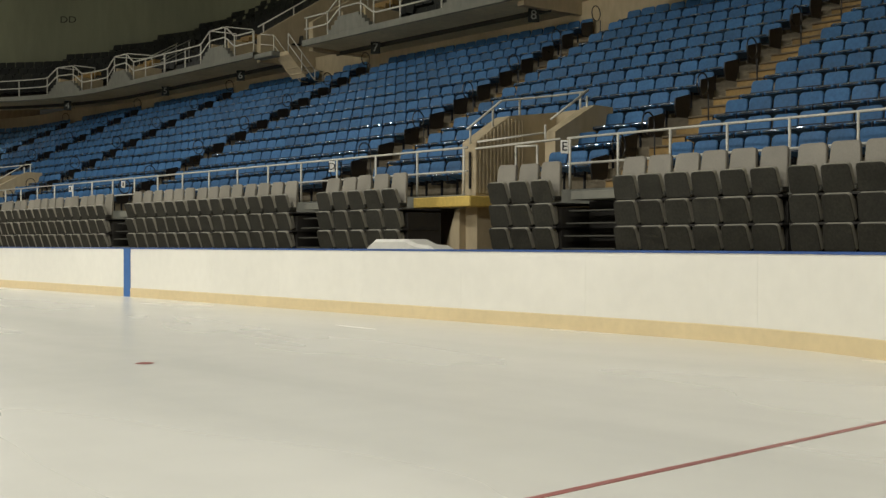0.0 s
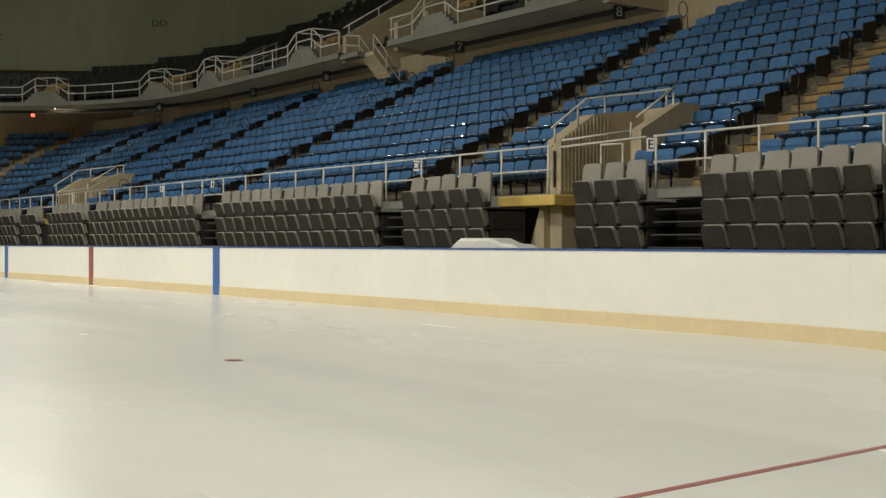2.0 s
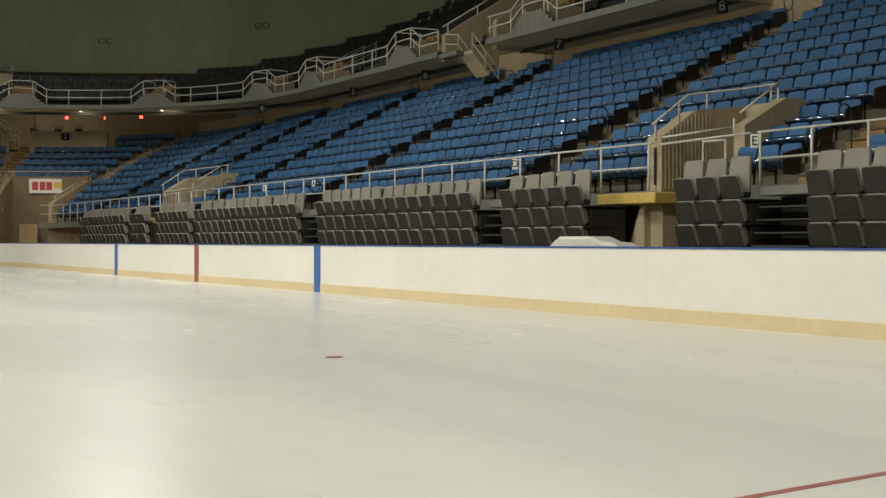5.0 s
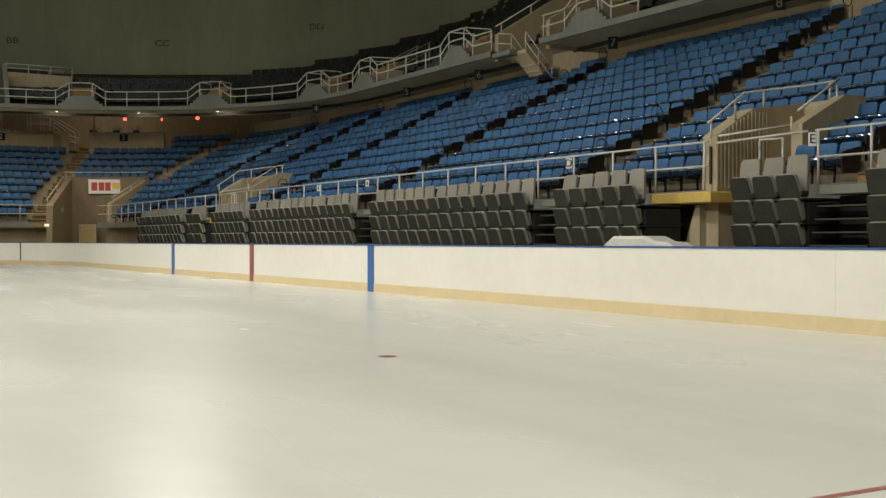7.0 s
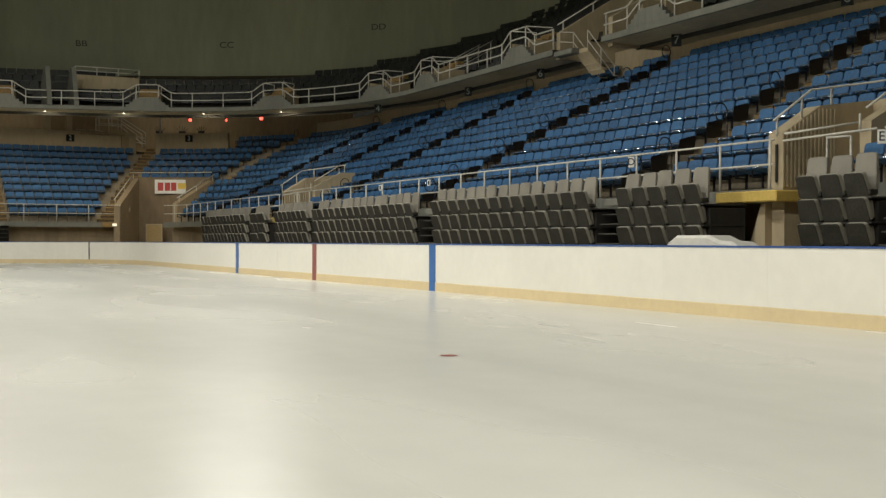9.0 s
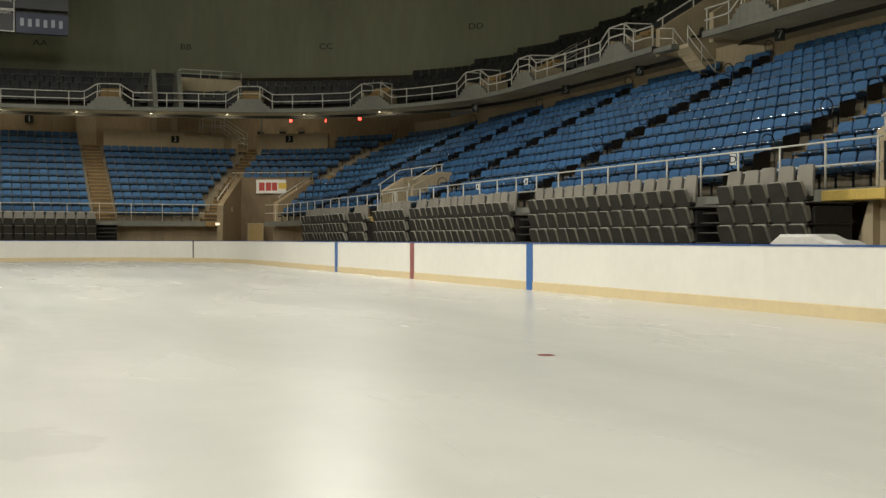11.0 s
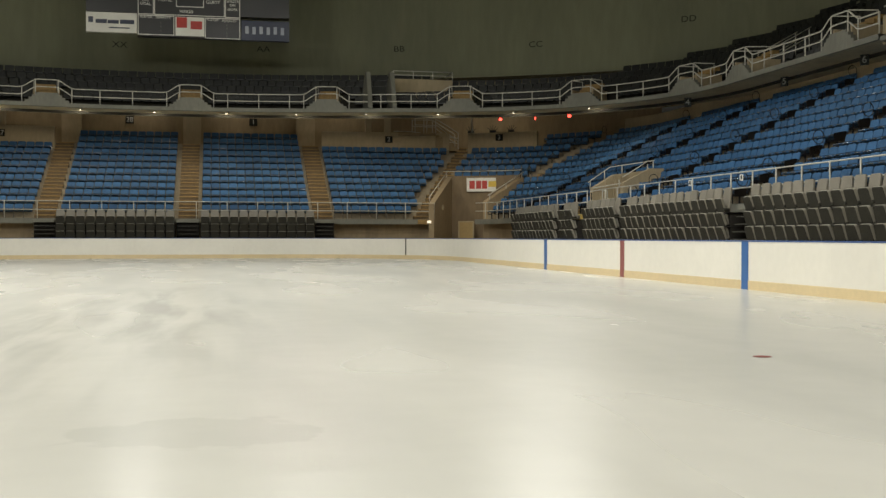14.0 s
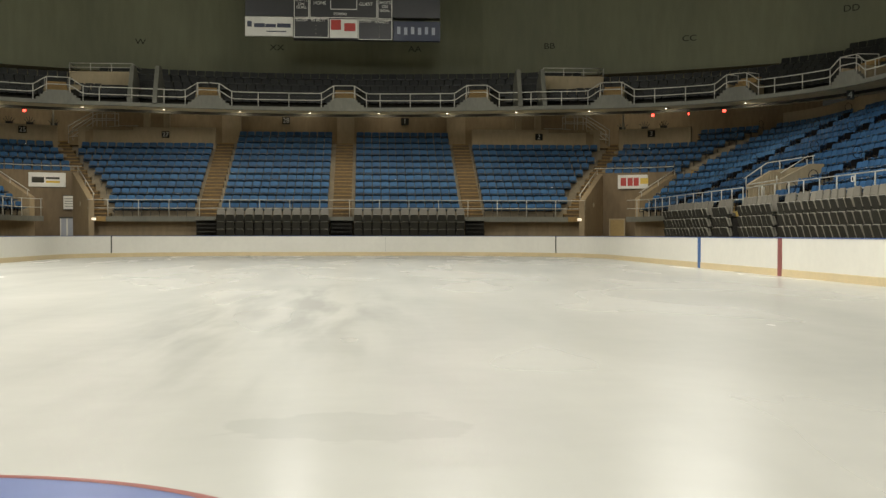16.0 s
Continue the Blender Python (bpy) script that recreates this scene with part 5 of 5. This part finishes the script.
# ---------------------------------------------------------------- lamps under the balcony
disc = Shape().tube([(0, 0, -0.06), (0, 0, 0.0)], 0.10, 12)
disc_me = Shape().tube([(0, 0, -0.075), (0, 0, -0.055)], 0.05, 12).mesh("lens", LAMPW)
can_me = disc.mesh("can", RAILM)
# the four at 18.0 and 21.4 are unseen, added to brighten the corners
for x in (-21.4, -18.0, -14.0, -9.75, -5.6, -1.65, 2.3, 6.2, 10.1, 14.2, 18.0, 21.4):
    i = min(range(len(FINE)), key=lambda j: abs(FINE[j][0][0] - x) + (100 if FINE[j][0][1] < 50 else 0))
    p, q = FINE[i]
    lamp = thing("downlight", Matrix.Translation((p[0] + q[0] * 0.55, p[1] + q[1] * 0.55, BALC_Z - 0.23)), "small round warm downlight under the balcony", "downlight", "balcony downlights")
    part("can", can_me, lamp)
    part("lens", disc_me, lamp, "glowing warm lens")
    data = bpy.data.lights.new("downlight_glow", "AREA")
    data.shape, data.size, data.energy, data.color, data.spread = "DISK", 0.22, 66, (1.0, 0.89, 0.68), radians(165)
    ob = new("downlight_glow", data)
    eye = (p[0] + q[0] * 0.55, p[1] + q[1] * 0.55, BALC_Z - 0.36)
    ob.matrix_world = look(eye, (eye[0] + q[0], eye[1] + q[1], eye[2] - 2.2))
for x, y, w in ((18.1, 61.3, 0.09), (19.96, 60.4, 0.04), (21.5, 58.7, 0.10), (-17.6, 61.4, 0.09)):
    lamp = thing("exit_lamp", Matrix.Translation((x, y, 8.08)), "small red glowing lamp under the balcony", "lamp", "red lamps")
    part("housing", Shape().cbox((-w - 0.03, 0.02, -0.02), (w + 0.03, 0.14, 0.14), 0.01).mesh("housing", BLACKM), lamp)
    part("lens", Shape().cbox((-w, -0.02, -0.08), (w, 0.03, 0.08), 0.02).mesh("lens", REDLAMP), lamp, "glowing red lens")

# unseen lamps added to brighten the concourse behind the far stand
for x, y in ((-19.5, 71.6), (-10.0, 74.0), (-3.4, 74.4), (3.4, 74.4), (10.0, 74.0), (19.5, 71.6)):
    lamp = thing("fill_pendant", Matrix.Translation((x, y, 11.2)), "unseen warm pendant added to brighten the concourse", "lamp", "concourse pendants")
    part("rod", Shape().tube([(0, 0, 0.1), (0, 0, 1.3)], 0.02, 6).mesh("rod", BLACKM), lamp)
    part("shade", Shape().tube([(0, 0, 0.0), (0, 0, 0.16)], 0.24, 14).mesh("shade", RAILM), lamp)
    part("lens", Shape().tube([(0, 0, -0.03), (0, 0, -0.005)], 0.2, 14).mesh("lens", LAMPW), lamp, "glowing warm lens")
    data = bpy.data.lights.new("fill_glow", "AREA")
    data.shape, data.size, data.energy, data.color = "DISK", 0.36, 55 if abs(x) > 15 else 20, (1.0, 0.92, 0.74)
    new("fill_glow", data).location = (x, y, 11.15)

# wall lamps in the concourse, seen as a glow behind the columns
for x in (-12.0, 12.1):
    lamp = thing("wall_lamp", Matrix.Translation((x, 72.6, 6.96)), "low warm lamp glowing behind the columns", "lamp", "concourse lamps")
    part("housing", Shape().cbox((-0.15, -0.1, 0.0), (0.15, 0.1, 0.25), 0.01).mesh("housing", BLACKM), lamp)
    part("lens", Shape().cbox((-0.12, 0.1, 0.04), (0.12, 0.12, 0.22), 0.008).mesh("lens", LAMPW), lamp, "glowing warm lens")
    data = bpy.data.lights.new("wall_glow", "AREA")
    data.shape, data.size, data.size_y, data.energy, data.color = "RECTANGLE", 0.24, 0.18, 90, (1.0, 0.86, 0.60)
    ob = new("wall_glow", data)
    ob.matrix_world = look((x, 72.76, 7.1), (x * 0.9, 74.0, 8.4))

# stairs with pale rails that climb inside the concourse
for s_ in (1, -1):
    climb = thing("concourse_stairs", Matrix(), "tan concourse stairs with pale tube rails under the balcony", "stairs", "concourse stairs")
    for off in (0.0, 1.1):
        part("rail", Shape().tube([(s_ * 14.7, 71.0 + off, 9.05), (s_ * 16.08, 71.0 + off, 9.07), (s_ * 17.65, 71.0 + off, 8.12), (s_ * 17.65, 71.0 + off, 7.0)], 0.03, 6).mesh("rail", RAILM, smooth=True), climb)
        part("rail", Shape().tube([(s_ * 14.7, 71.0 + off, 8.62), (s_ * 16.2, 71.0 + off, 8.60), (s_ * 17.65, 71.0 + off, 7.55)], 0.03, 6).mesh("rail", RAILM, smooth=True), climb)
        for x, z in ((14.7, 9.05), (15.5, 9.06), (16.1, 9.05)):
            part("post", Shape().tube([(s_ * x, 71.0 + off, 8.1), (s_ * x, 71.0 + off, z)], 0.03, 6).mesh("post", RAILM, smooth=True), climb)
    a, b = sorted((s_ * 13.6, s_ * 16.1))
    part("landing", Shape().cbox((a, 70.95, 7.9), (b, 72.15, 8.1), 0.01).mesh("landing", BROWN), climb)
    for k in range(7):
        a, b = sorted((s_ * (16.1 + 0.22 * k), s_ * (16.34 + 0.22 * k)))
        part("step", Shape().cbox((a, 70.95, 6.9), (b, 72.15, 7.95 - 0.15 * k), 0.008).mesh("step", BROWN), climb)

# thin pale pole standing on the low corner wall
for s_ in (1, -1):
    pole = thing("thin_pole", Matrix.Translation((s_ * 18.45, 70.4, 8.10)), "thin pale pole from the low wall to the balcony", "pole", "thin poles")
    part("shaft", Shape().tube([(0, 0, 0), (0, 0, 1.6)], 0.06, 8).mesh("shaft", RAILM, smooth=True), pole)

# marker lamps and ochre ends of the front walkway beside the corner openings
for s_ in (1, -1):
    ob = thing("walkway_end", Matrix.Translation((s_ * 13.85, DECK_Y - 0.05, DECK_Z - 0.13)), "ochre walkway end plate with a white marker lamp", "marker lamp", "walkway ends")
    a, b = sorted((0.0, -s_ * 0.55))
    part("plate", Shape().cbox((a, -0.05, -0.14), (b, 0.02, 0.14), 0.01).mesh("plate", OCHRE), ob)
    a, b = sorted((0.0, s_ * 0.24))
    part("lens", Shape().cbox((a, -0.06, -0.07), (b, 0.02, 0.07), 0.01).mesh("lens", MARKER), ob, "white glowing marker lens")

# notice in the west corner opening
notice = thing("notice_board", stand((-14.3 - 7.36 * math.cos(radians(73.4)), CY + 7.36 * math.sin(radians(73.4))), (-0.2, 0.98), 3.06), "white framed notice on the wall of the corner opening", "notice")
part("sheet", Shape().cbox((-0.33, -0.03, -0.40), (0.33, 0.0, 0.40), 0.01).mesh("sheet", WHITE), notice)
part("frame", Shape().box((-0.37, -0.035, 0.40), (0.37, 0.0, 0.44)).box((-0.37, -0.035, -0.44), (0.37, 0.0, -0.40)).mesh("frame", STEEL), notice)
for z in (0.2, 0.05, -0.1, -0.25):
    part("bar", Shape().box((-0.25, -0.036, z), (0.25, -0.03, z + 0.05)).mesh("bar", DULL), notice, "plain bar of print")

# folded dark stands leaning on the low wall beside the corner
leg = Shape()
for i in range(5):
    a = radians(40 + 25 * i)
    leg.tube([(0, 0, 0), (0.45 * math.cos(a), 0.05, 0.5 * math.sin(a))], 0.02, 5)
leg.cbox((-0.22, -0.05, 0.0), (0.22, 0.08, 0.16), 0.02)
stand_me = leg.mesh("folded_tripod", BLACKM)
for s_ in (1, -1):
    for deg, turn in ((70, 0.0), (63, 12.0), (57, -9.0)):
        a = radians(deg)
        r = DECK_R + 9.08
        tagged(new("folded_tripod", stand_me), "black folded stand resting on the low tan wall", "equipment", "folded stands").matrix_world = stand((s_ * (CX + r * math.cos(a)), CY + r * math.sin(a)), (s_ * math.cos(a), math.sin(a)), 8.10) @ pose(0, 0, 0, 0, 0, turn)
